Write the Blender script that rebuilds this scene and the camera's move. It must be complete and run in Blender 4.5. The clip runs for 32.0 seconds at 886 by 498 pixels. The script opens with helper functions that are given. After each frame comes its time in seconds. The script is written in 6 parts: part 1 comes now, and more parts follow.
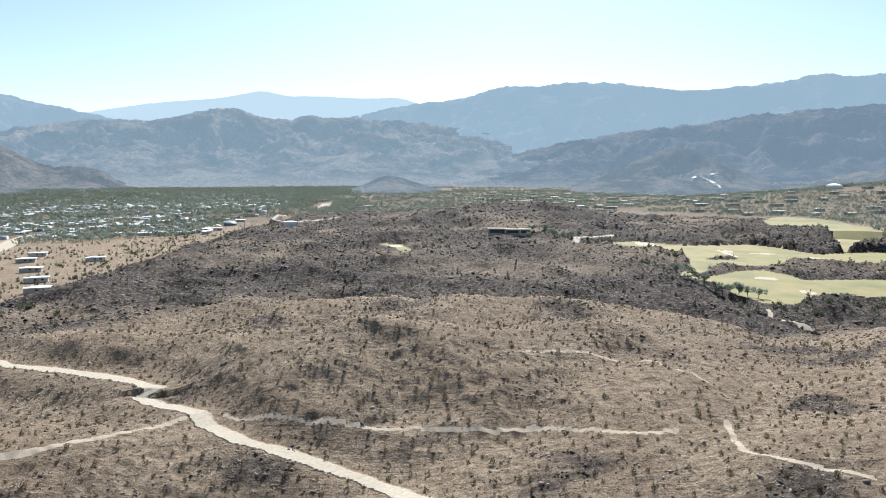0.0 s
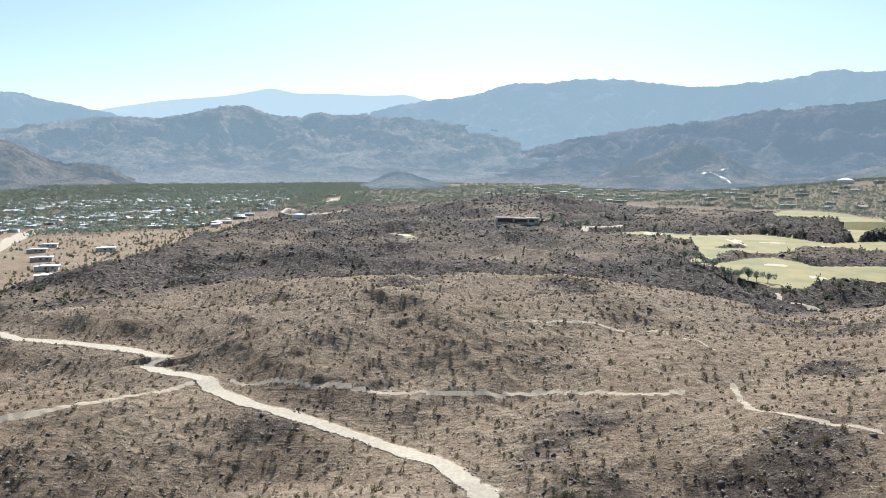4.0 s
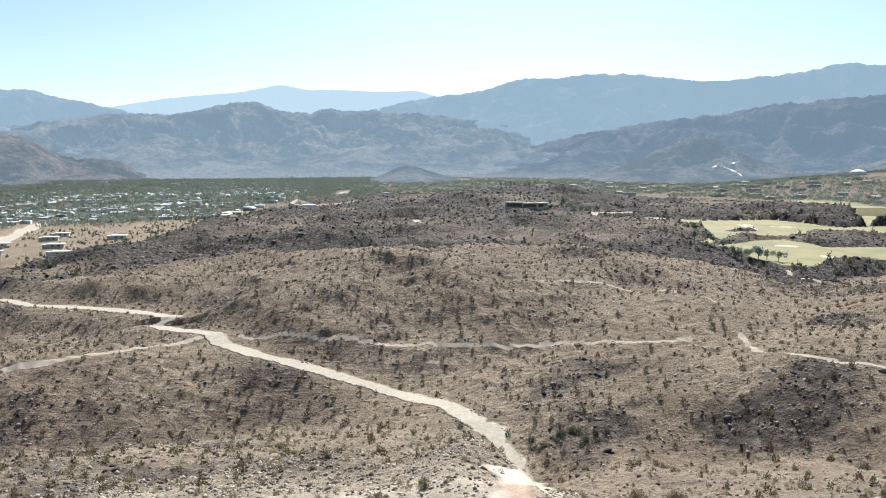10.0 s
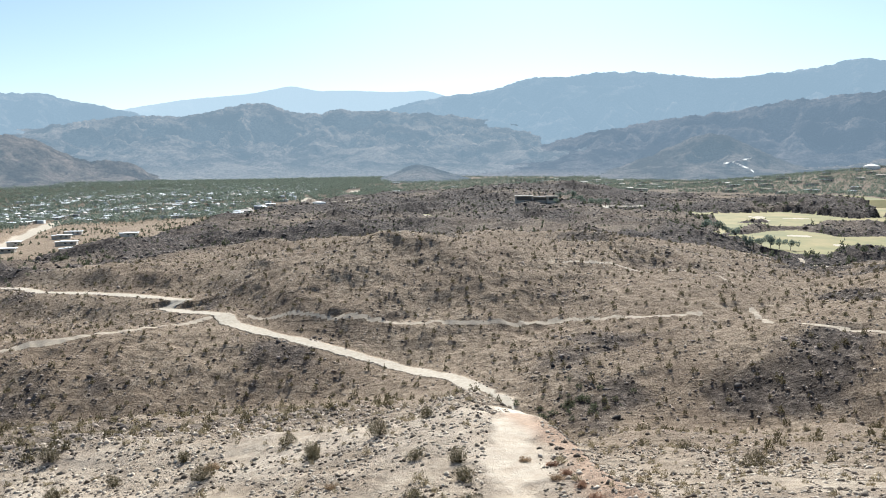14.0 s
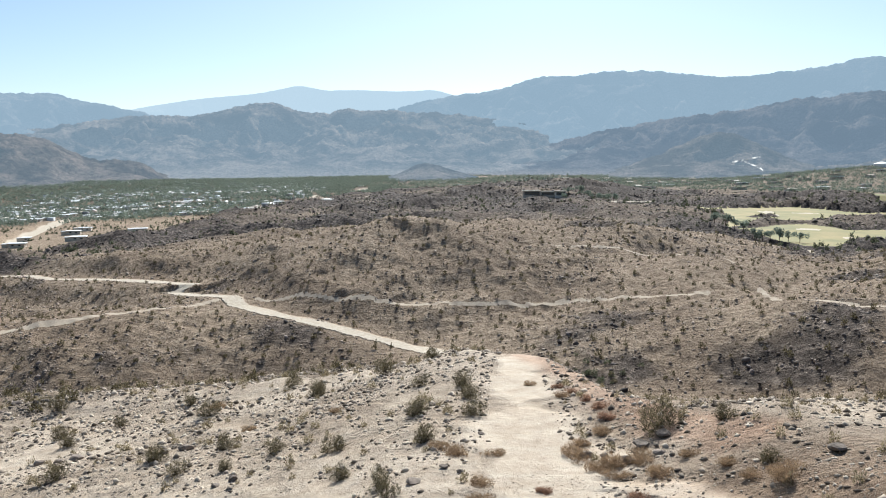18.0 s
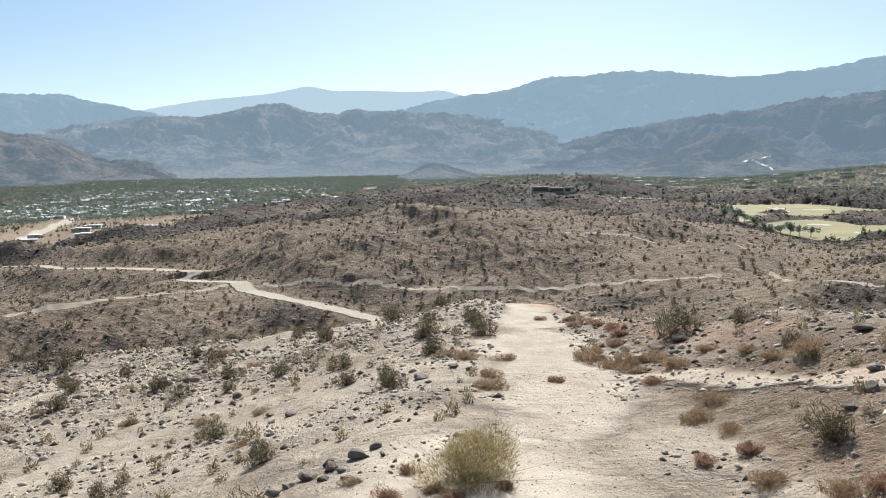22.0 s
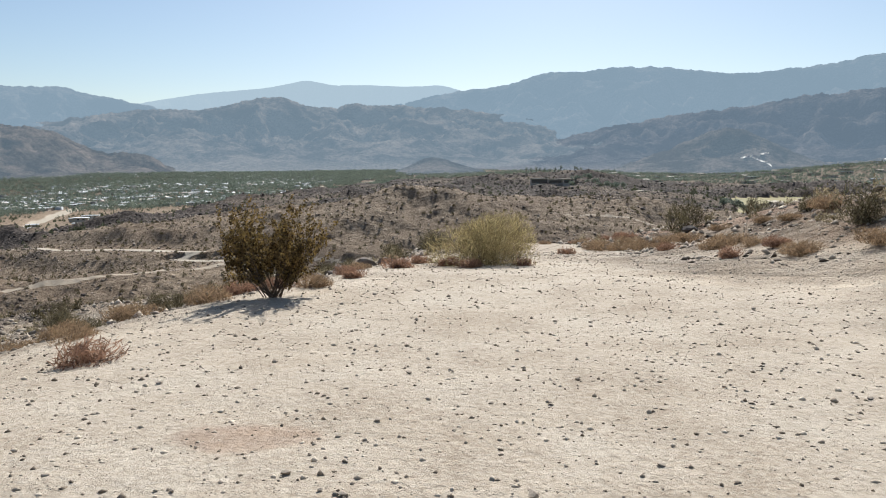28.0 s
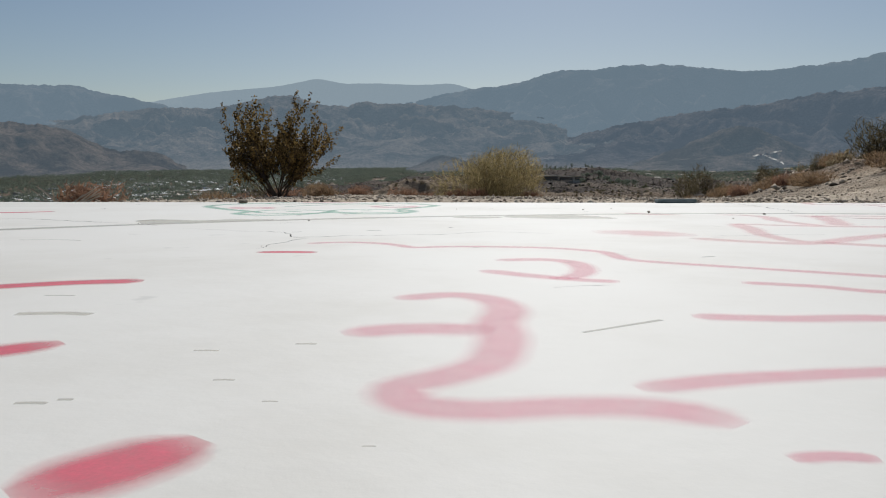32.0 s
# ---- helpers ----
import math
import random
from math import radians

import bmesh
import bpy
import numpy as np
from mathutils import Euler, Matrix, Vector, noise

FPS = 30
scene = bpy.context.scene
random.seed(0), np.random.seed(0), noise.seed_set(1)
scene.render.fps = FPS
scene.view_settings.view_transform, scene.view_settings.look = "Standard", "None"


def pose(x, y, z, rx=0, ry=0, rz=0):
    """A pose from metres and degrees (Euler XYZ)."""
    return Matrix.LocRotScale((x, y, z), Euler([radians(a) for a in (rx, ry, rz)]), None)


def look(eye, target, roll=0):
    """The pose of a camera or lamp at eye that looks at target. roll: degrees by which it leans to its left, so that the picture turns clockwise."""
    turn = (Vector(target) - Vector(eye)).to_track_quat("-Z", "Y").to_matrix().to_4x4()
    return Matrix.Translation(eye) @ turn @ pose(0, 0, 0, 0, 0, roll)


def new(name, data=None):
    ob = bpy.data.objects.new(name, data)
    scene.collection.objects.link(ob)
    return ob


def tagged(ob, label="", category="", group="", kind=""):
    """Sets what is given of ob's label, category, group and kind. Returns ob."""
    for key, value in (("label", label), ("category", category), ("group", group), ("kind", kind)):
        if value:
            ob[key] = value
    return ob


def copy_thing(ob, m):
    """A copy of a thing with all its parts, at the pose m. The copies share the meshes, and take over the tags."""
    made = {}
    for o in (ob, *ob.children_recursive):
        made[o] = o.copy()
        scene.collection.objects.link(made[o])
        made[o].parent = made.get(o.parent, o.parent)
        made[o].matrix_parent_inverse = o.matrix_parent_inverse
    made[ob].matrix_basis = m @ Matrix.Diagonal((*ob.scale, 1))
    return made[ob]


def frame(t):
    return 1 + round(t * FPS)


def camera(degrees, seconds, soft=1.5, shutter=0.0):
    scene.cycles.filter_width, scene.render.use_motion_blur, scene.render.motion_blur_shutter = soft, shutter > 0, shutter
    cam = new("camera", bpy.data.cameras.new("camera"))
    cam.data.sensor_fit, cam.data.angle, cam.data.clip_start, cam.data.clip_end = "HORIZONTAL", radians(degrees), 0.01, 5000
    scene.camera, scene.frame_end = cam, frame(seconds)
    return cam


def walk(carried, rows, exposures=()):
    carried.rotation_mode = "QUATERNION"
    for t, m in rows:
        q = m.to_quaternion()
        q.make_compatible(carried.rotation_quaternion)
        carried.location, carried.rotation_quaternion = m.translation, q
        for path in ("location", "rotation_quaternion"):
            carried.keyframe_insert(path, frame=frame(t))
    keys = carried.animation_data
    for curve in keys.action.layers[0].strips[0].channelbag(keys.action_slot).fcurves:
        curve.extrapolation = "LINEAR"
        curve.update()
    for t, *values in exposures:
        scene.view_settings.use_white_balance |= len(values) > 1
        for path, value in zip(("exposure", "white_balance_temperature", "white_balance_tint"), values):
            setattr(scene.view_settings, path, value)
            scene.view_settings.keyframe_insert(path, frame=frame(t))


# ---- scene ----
cam = camera(60.31, 32.0, soft=1.0)
# seconds, stops, kelvin, tint: the camera's automatic exposure closes as the pale slab fills the view
EXPOSURES = [(0.0, 0.98, 5830, 6), (14.0, 0.94, 5860, 6), (23.0, 0.75, 5950, 7), (28.0, 0.54, 6040, 8), (30.0, 0.06, 6140, 9), (31.0, -0.12, 6160, 9), (32.0, -0.33, 6180, 9)]
PATH = [
    (0, -2.403, 1.728, 37.102, 84.725, -0.734, -0.068),
    (1, -2.084, 1.588, 35.393, 84.700, -0.666, 0.104),
    (2, -1.841, 1.458, 33.474, 84.659, -0.662, 0.284),
    (3, -1.612, 1.186, 31.355, 84.617, -0.653, 0.416),
    (3.5, -1.489, 1.087, 30.300, 84.603, -0.677, 0.522),
    (5.5, -1.478, 0.951, 26.057, 84.570, -0.632, 0.776),
    (6, -1.401, 0.777, 25.142, 84.551, -0.616, 0.835),
    (7, -1.202, 0.365, 23.423, 84.513, -0.629, 0.950),
    (8, -1.046, 0.017, 21.805, 84.481, -0.636, 1.080),
    (9, -0.940, -0.064, 20.247, 84.440, -0.593, 1.241),
    (10, -0.658, -0.126, 18.794, 84.402, -0.487, 1.340),
    (11, -0.277, -0.168, 17.358, 84.411, -0.391, 1.449),
    (12, 0.078, -0.219, 16.049, 84.433, -0.228, 1.703),
    (13, 0.195, -0.248, 14.758, 84.432, -0.113, 1.896),
    (14, 0.078, -0.179, 13.443, 84.435, -0.023, 2.128),
    (14.5, 0.088, -0.123, 12.857, 84.428, -0.034, 2.199),
    (16.5, 0.284, -0.621, 10.783, 84.397, 0.048, 2.400),
    (17, 0.282, -0.632, 10.245, 84.393, 0.056, 2.491),
    (18, 0.262, -0.613, 9.138, 84.437, 0.023, 2.715),
    (19, 0.297, -0.476, 8.016, 84.480, 0.046, 2.908),
    (20, 0.322, -0.344, 7.019, 84.525, 0.024, 3.078),
    (21, 0.234, -0.281, 6.093, 84.483, -0.061, 3.263),
    (22, 0.228, -0.192, 5.241, 84.510, 0.039, 3.349),
    (22.5, 0.302, -0.147, 4.811, 84.478, 0.024, 3.295),
    (23, 0.282, -0.128, 4.421, 84.481, -0.010, 3.267),
    (24, 0.210, -0.026, 3.651, 84.454, -0.097, 3.266),
    (25, 0.116, 0.048, 2.975, 84.393, -0.164, 3.221),
    (25.5, 0.035, 0.091, 2.667, 84.346, -0.206, 3.123),
    (27.5, -0.039, 0.042, 1.499, 84.200, -0.270, 3.191),
    (28, -0.070, 0.052, 1.218, 84.193, -0.277, 3.232),
    (28.5, -0.068, 0.032, 0.979, 84.169, -0.256, 3.363),
    (29, -0.011, 0.021, 0.803, 84.144, -0.270, 3.699),
    (29.5, 0.041, -0.055, 0.657, 84.144, -0.284, 3.954),
    (30, 0.091, -0.109, 0.585, 84.147, -0.309, 3.971),
    (30.5, 0.036, -0.092, 0.491, 84.131, -0.344, 3.904),
    (31, -0.040, -0.040, 0.358, 84.126, -0.363, 3.941),
    (31.5, -0.020, -0.036, 0.221, 84.110, -0.353, 3.977),
    (32, 0.000, -0.026, 0.099, 84.074, -0.309, 4.011),
]
walk(cam, [(t, pose(x, y, z, rx, ry, rz)) for t, x, y, z, rx, ry, rz in PATH], EXPOSURES)

# ---- world and light ----
SUN_EL, SUN_AZ = radians(40), radians(5)          # ahead of the camera, slightly to the right
world = bpy.data.worlds.new("sky")
scene.world = world
world.use_nodes = True
wn = world.node_tree.nodes
sky = wn.new("ShaderNodeTexSky")
sky.sky_type = "NISHITA"
sky.sun_disc = False
sky.sun_elevation, sky.sun_rotation = SUN_EL, SUN_AZ
sky.altitude, sky.air_density, sky.dust_density, sky.ozone_density = 200, 1.0, 0.7, 0.5
wn["Background"].inputs["Strength"].default_value = 0.065
world.node_tree.links.new(sky.outputs[0], wn["Background"].inputs["Color"])
sun_data = bpy.data.lights.new("sun", "SUN")
sun_data.energy, sun_data.angle, sun_data.color = 5.0, radians(0.5), (1.0, 0.955, 0.875)
sun = new("sun", sun_data)
sun.matrix_world = look((0, 0, 0), (-math.sin(SUN_AZ) * math.cos(SUN_EL), -math.cos(SUN_AZ) * math.cos(SUN_EL), -math.sin(SUN_EL)))


# ---- noise and small tools ----
def hash2(ix, iy, seed):
    u = np.uint32
    h = (ix.astype(np.int32).astype(u) * u(374761393) + iy.astype(np.int32).astype(u) * u(668265263) + u(seed * 144269)) & u(0x7FFFFFFF)
    h = ((h ^ (h >> u(13))) * u(1274126177)) & u(0x7FFFFFFF)
    return ((h ^ (h >> u(16))) & u(0xFFFF)) / 65535.0


def vnoise(x, y, seed=0):
    ix, iy = np.floor(x), np.floor(y)
    fx, fy = x - ix, y - iy
    fx, fy = fx * fx * (3 - 2 * fx), fy * fy * (3 - 2 * fy)
    a, b = hash2(ix, iy, seed), hash2(ix + 1, iy, seed)
    c, d = hash2(ix, iy + 1, seed), hash2(ix + 1, iy + 1, seed)
    return (a + (b - a) * fx) * (1 - fy) + (c + (d - c) * fx) * fy - 0.5


def fbm(x, y, size, octaves=4, seed=0, gain=0.5):
    total, amp = 0.0, 1.0
    for k in range(octaves):
        u, v = x * 0.8 + y * 0.6, y * 0.8 - x * 0.6
        x, y = u, v
        total = total + amp * vnoise(x / size + 17.3 * k, y / size - 9.1 * k, seed + k)
        size, amp = size * 0.5, amp * gain
    return total


def ridged(x, y, size, octaves=4, seed=0, gain=0.5):
    total, amp = 0.0, 1.0
    for k in range(octaves):
        u, v = x * 0.8 + y * 0.6, y * 0.8 - x * 0.6
        x, y = u, v
        total = total + amp * (1 - 4 * np.abs(vnoise(x / size + 31.7 * k, y / size + 5.3 * k, seed + k)))
        size, amp = size * 0.5, amp * gain
    return total


def step(a, b, v):
    u = np.clip((v - a) / (b - a), 0, 1)
    return u * u * (3 - 2 * u)


def softplus(v, w):
    return w * np.logaddexp(0, v / w)


def smax(a, b, w):
    return w * np.logaddexp(a / w, b / w)


def along(x, y, pts):
    """Distance to a line of points (x, y, z), signed by side, and the height of the nearest place on it."""
    best, sign, height = np.full(np.shape(x), 1e9), np.ones(np.shape(x)), np.zeros(np.shape(x))
    for (ax, ay, az), (bx, by, bz) in zip(pts, pts[1:]):
        dx, dy = bx - ax, by - ay
        u = np.clip(((x - ax) * dx + (y - ay) * dy) / (dx * dx + dy * dy), 0, 1)
        px, py = x - ax - u * dx, y - ay - u * dy
        d = np.hypot(px, py)
        near = d < best
        best = np.where(near, d, best)
        sign = np.where(near, np.where(dx * py - dy * px > 0, 1.0, -1.0), sign)
        height = np.where(near, az + u * (bz - az), height)
    return best, sign, height


def close_to(x, y, pts, reach):
    """As along(), but worked out only within reach of the line; 1e9 elsewhere."""
    px, py = [p[0] for p in pts], [p[1] for p in pts]
    m = (x > min(px) - reach) & (x < max(px) + reach) & (y > min(py) - reach) & (y < max(py) + reach)
    d, h = np.full(np.shape(x), 1e9), np.zeros(np.shape(x))
    if m.any():
        d[m], side, h[m] = along(x[m], y[m], pts)
    return d, h


def hill(x, y, pts, front, back, crest=6.0):
    """A ridge along pts (left to right) with its own slopes towards the viewer and away."""
    d, side, z = along(x, y, pts)
    k = np.where(side > 0, back, front)
    return z - k * (np.sqrt(d * d + crest * crest) - crest)


# ---- the lie of the land ----
CREST_ROAD = [(1.2, 4, -0.1), (2.0, 12, -0.42), (2.3, 20, -0.95), (2.2, 28, -1.7), (2.2, 36, -2.6), (2.6, 46, -3.5), (3.4, 54, -5.0), (7, 75, -14), (9, 105, -25), (5, 130, -31)]
VALLEY_ROAD = [(9.0, 110.0, -28.0), (2.4, 132.8, -25.0), (-3.4, 142.7, -25.2), (-14.0, 153.9, -26.4), (-30.8, 162.7, -24.2), (-47.4, 169.4, -22.3), (-57.6, 179.3, -22.4), (-61.7, 185.7, -21.2), (-75.2, 195.5, -22.6), (-83.6, 204.6, -23.4), (-80.7, 208.1, -21.4), (-92.5, 219.5, -22.7), (-110.9, 230.2, -23.5), (-143.7, 247.8, -25.9), (-158.6, 260.0, -26.5), (-200.0, 290.0, -31.0), (-260.0, 330.0, -40.0)]
LEFT_TRACK = [(2.5, 42.0, -2.8), (-4.5, 41.0, -3.4), (-8.4, 44.7, -4.9), (-17.2, 49.7, -7.5), (-22.4, 48.0, -8.3), (-26.9, 49.1, -9.3), (-30.5, 45.5, -9.5)]
RIGHT_TRACK = [(2.6, 24, -1.3), (4.6, 24.2, -1.25), (6.2, 23, -0.9), (7.6, 20.5, -0.35), (8.8, 17.5, 0.15), (10.5, 13, 0.5), (13, 6, 0.5)]
SPUR = [(-64.1, 182.4, -22.6), (-73.9, 174.3, -22.4), (-86.9, 165.7, -23.1), (-98.6, 159.8, -24.3), (-135.0, 150.0, -29.0)]
CONTOUR_TRAIL = [(-55.2, 185.2, -19.9), (-50.6, 181.2, -19.7), (-33.1, 175.7, -19.0), (-18.4, 174.2, -19.5), (-3.9, 172.5, -19.8), (19.4, 172.6, -19.5), (40.2, 158.5, -15.7), (47.8, 158.2, -15.3)]
UPPER_TRAIL = [(20.3, 209.5, -9.2), (36.6, 213.3, -11.2), (55.1, 211.4, -12.3), (60.6, 200.8, -12.2), (65.3, 190.5, -13.4)]
RIGHT_TRAIL = [(61.1, 165.5, -15.1), (59.4, 159.3, -15.4), (56.4, 145.4, -14.1), (60.4, 137.5, -13.2), (66.5, 133.3, -12.8), (73.0, 129.4, -12.5)]
FAR_TRAIL = [(172, 402, -28), (166, 384, -28.4), (169, 367, -29.2), (182, 356, -29.5), (197, 350, -29), (230, 345, -27)]
TOWN_ROAD = [(-450, 700, -67), (-505, 804, -66), (-558, 935, -64.5), (-608, 1068, -62), (-628, 1165, -58.5), (-612, 1255, -54), (-540, 1335, -49), (-400, 1400, -44), (-300, 1460, -39), (-255, 1560, -33), (-262, 1760, -25)]
TANK_ROAD = [(-275, 1330, -30), (-262, 1210, -23), (-258, 1150, -27), (-222, 1118, -30), (-120, 1100, -20)]
CLUB_ROAD = [(78, 690, -12), (110, 640, -15), (120, 690, -14), (170, 760, -17)]
ROADS = [(CREST_ROAD, 2.1, 2.6), (VALLEY_ROAD, 2.0, 1.4), (LEFT_TRACK, 1.5, 2.2), (RIGHT_TRACK, 0.8, 0.8), (TOWN_ROAD, 12.0, 4.0), (TANK_ROAD, 3.0, 2.0), (CLUB_ROAD, 3.2, 2.0)]
TRAILS = [(SPUR, 0.7, 0.7), (CONTOUR_TRAIL, 0.36, 0.4), (UPPER_TRAIL, 0.3, 0.4), (RIGHT_TRAIL, 0.55, 0.5), (FAR_TRAIL, 1.0, 0.8)]


def valley_base(x, y):
    return -21 + 0.020 * (y - 1400) + 0.05 * np.clip(x, -1500, 0) * (1 - 0.75 * step(1000, 2300, y)) + 4 * fbm(x, y, 500, 2, 44)


def near_hill(x, y):
    v = np.maximum(y - 3, 0)
    top = -0.05 - 0.02 * v - 0.0011 * v * v - 0.45 * np.exp(-((y - 26) / 7) ** 2)
    top = np.where(y > 46, -0.05 - 0.02 * 43 - 0.0011 * 43 * 43 - 0.05 * (y - 46), top)
    margin = np.interp(y, [0, 8, 16, 60], [3.8, 3.2, 1.6, 1.0])
    left = softplus(-x - margin, 0.5)
    top = top - 0.30 * left + 0.11 * softplus(left - 9, 2.0)
    rise = softplus(x - 4.6, 0.6) * np.interp(y, [-40, 2, 9, 15, 20, 28, 60], [0.02, 0.05, 0.30, 0.44, 0.30, 0.3, 0.05])
    top = top + np.minimum(rise, 2.1 + 0.02 * rise)
    edge = np.interp(x, [-60, -40, -14, -5, 0, 3.5, 5.2, 6.4, 7.3, 9, 13, 40], [80, 72, 59, 51, 54, 55, 52, 45, 37, 31, 28, 26])
    return top - 0.235 * softplus(y - edge, 1.5)


def land(x, y, fine=True):
    r = np.hypot(x, y)
    near = near_hill(x, y)
    z = outer_land(x, y, fine)
    if fine:
        near = near + 0.05 * fbm(x, y, 3.2, 4, 31) * step(2.6, 5, r) + step(5, 25, np.abs(x - 2)) * 0.5 * fbm(x, y, 8, 4, 33) + step(0.8, 2.5, np.abs(x - 2.2)) * step(14, 20, y) * 0.16 * fbm(x, y, 1.6, 3, 35)
        near = near + step(46, 66, y) * (0.9 * ridged(x, y, 22, 4, 37) + 0.5 * fbm(x, y, 5, 3, 38))
    z = smax(near, z, 0.6)
    # the level ground about the water tank
    pad = step(95, 35, np.hypot(x + 209, (y - 1000) / 2.0))
    z = z * (1 - pad) - 30.5 * pad
    # roads are cut in level
    for pts, half, soft in ROADS:
        d, h = close_to(x, y, pts, 45.0)
        w = step(half + (14.0 if pts is VALLEY_ROAD else soft * 2.2), half * 0.8, d)
        if pts is CREST_ROAD:
            w = w * step(9, 20, y)
        w = w * (0.35 if pts in (CREST_ROAD, RIGHT_TRACK, LEFT_TRACK) else 1.0)
        z = z * (1 - w) + h * w
    return z


def hill_country(x, y):
    """The ravine and the hills behind it."""
    floor = -34.5 + 0.10 * np.maximum(x, 0) * step(170, 120, y) + 0.03 * np.maximum(y - 180, 0)
    floor = np.minimum(floor, -26)
    big = hill(x, y, [(-230, 320, -34), (-185, 296, -26), (-125, 264, -18), (-78, 244, -13.5), (-45, 227, -6), (-30, 222, -2.8), (0, 217, -4.5), (22, 224, -6.5), (38, 238, -6), (62, 238, -9), (84, 236, -19), (110, 250, -28)], 0.40, 0.30, 7)
    big = smax(big, hill(x, y, [(-180, 325, -24), (-140, 312, -18), (-60, 302, -11), (0, 294, -7.5), (60, 292, -8.5), (100, 286, -15), (130, 282, -24)], 0.24, 0.36, 8), 1.5)
    right = hill(x, y, [(20, 128, -28), (40, 133.5, -19.5), (58, 136.5, -13.5), (90, 141, -8), (130, 149, -1), (220, 170, 8)], 0.25, 0.18, 5)
    saddle = hill(x, y, [(44, 158, -15.5), (52, 180, -12), (60, 215, -12), (64, 240, -9)], 0.22, 0.22, 6)
    bench = hill(x, y, [(-170, 170, -26), (-100, 163, -24), (-72, 170, -22), (-45, 165, -25.5), (-22, 157, -29.5)], 0.36, 0.2, 6)
    knoll = hill(x, y, [(-17, 138, -33), (-4, 133, -31.5), (4, 128, -31.8)], 0.3, 0.3, 4)
    mids = smax(smax(big, right, 1.2), smax(saddle, bench, 1.0), 1.2)
    mids = smax(mids, smax(floor, knoll, 0.8), 1.2)
    return mids


def far_country(x, y):
    """The rocky plateau with its ridges, then the valley."""
    base = valley_base(x, y)
    plate = -29 + 0.012 * (y - 350) + 5 * fbm(x, y, 130, 3, 40)
    ridge = smax(hill(x, y, [(-330, 1000, -46), (-255, 1150, -27), (-215, 1118, -27), (-100, 1070, -15), (10, 1030, -5), (70, 1080, -12), (122, 1215, 5), (190, 1210, -3), (260, 1180, -16)], 0.10, 0.10, 40),
                 hill(x, y, [(-150, 560, -32), (-60, 480, -25), (10, 440, -20), (60, 470, -26), (95, 540, -28), (130, 560, -29)], 0.14, 0.10, 20), 4)
    ridge = smax(ridge, hill(x, y, [(-260, 900, -36), (-190, 800, -26), (-90, 720, -20), (30, 640, -14), (60, 620, -13)], 0.10, 0.08, 30), 4)
    ridge = smax(ridge, hill(x, y, [(150, 690, -16), (230, 740, -13), (330, 760, -12), (480, 800, -12)], 0.13, 0.08, 14), 3)
    plate = smax(plate, ridge, 5)
    keep = step(-300, -200, x - 0.02 * (y - 500)) * step(1420, 1150, y) * step(620, 440, x - 0.1 * y)
    base = smax(base, hill(x, y, [(640, 2100, -8), (880, 1780, 24), (1250, 1800, 55)], 0.09, 0.05, 60), 4)
    return base + (plate - base) * keep


def outer_land(x, y, fine=True):
    r = np.hypot(x, y)
    z, mix = np.zeros(np.shape(x)), step(315, 375, r)
    a, b = r < 375, r > 315
    z[a] = hill_country(x[a], y[a]) * (1 - mix[a])
    z[b] += far_country(x[b], y[b]) * mix[b]
    golf_z = np.interp(y, [380, 440, 500, 560, 640, 720], [-30, -28.5, -26.5, -25, -22.5, -20])
    g = fairway(x, y)
    flat = step(-0.1, 0.55, fairway(x, y, 56.0)) * (r < 900)
    z = z * (1 - flat) + golf_z * flat
    rough = rockiness(x, y, r) * (1 - step(0.0, 0.4, g))
    if fine:
        gully = ridged(x + 6 * fbm(x, y, 30, 2, 3), y, 34, 4, 7)
        z = z + step(50, 110, r) * (1 - mix) * (1.1 * gully + 1.5 * fbm(x, y, 10, 4, 60, 0.6)) * (1 - 0.3 * step(40, 0, np.abs(y - 130)))
        z = z + rough * mix * (4.2 * ridged(x, y, 62, 6, 11, 0.55) + 7.0 * fbm(x, y, 120, 3, 14) - 2.0)
        z = z + mix * (1 - rough) * 0.8 * fbm(x, y, 60, 3, 21) * (1 - step(0.0, 0.4, g))
    return z


def outline(x, y, pts):
    """Signed distance to a closed outline, positive inside."""
    d, inside = np.full(np.shape(x), 1e9), np.zeros(np.shape(x), bool)
    for (ax, ay), (bx, by) in zip(pts, pts[1:] + pts[:1]):
        dx, dy = bx - ax, by - ay
        u = np.clip(((x - ax) * dx + (y - ay) * dy) / (dx * dx + dy * dy), 0, 1)
        d = np.minimum(d, np.hypot(x - ax - u * dx, y - ay - u * dy))
        if dy:
            inside ^= ((ay > y) != (by > y)) & (x < dx * (y - ay) / dy + ax)
    return np.where(inside, d, -d)


FAIRWAYS = [
    # the long upper strip, the lower green, the strip behind and a small green among the rocks
    [(143, 660), (158, 712), (182, 724), (198, 707), (219, 692), (252, 698), (282, 710), (299, 688), (315, 639), (369, 663), (420, 640), (380, 590), (322, 578), (292, 566), (290, 602), (270, 600), (243, 559), (221, 556), (202, 560), (170, 518), (151, 503), (176, 543), (196, 610), (189, 642), (155, 636)],
    [(150, 500), (159, 506), (186, 516), (206, 537), (228, 544), (238, 521), (236, 500), (282, 506), (330, 500), (300, 452), (246, 440), (241, 454), (216, 437), (193, 415), (176, 418), (172, 442), (172, 476)],
    [(467, 1125), (562, 1256), (600, 1150), (578, 1042), (430, 740), (404, 726), (345, 655), (393, 759), (415, 820), (495, 978), (468, 1012), (435, 1004)],
    [(-70, 649), (-56, 677), (-38, 674), (-25, 630), (-31, 590), (-45, 631)],
]
ISLES = [[(205, 597), (212, 610), (236, 612), (232, 602)], [(240, 520), (262, 540), (292, 530), (300, 512), (270, 503)]]
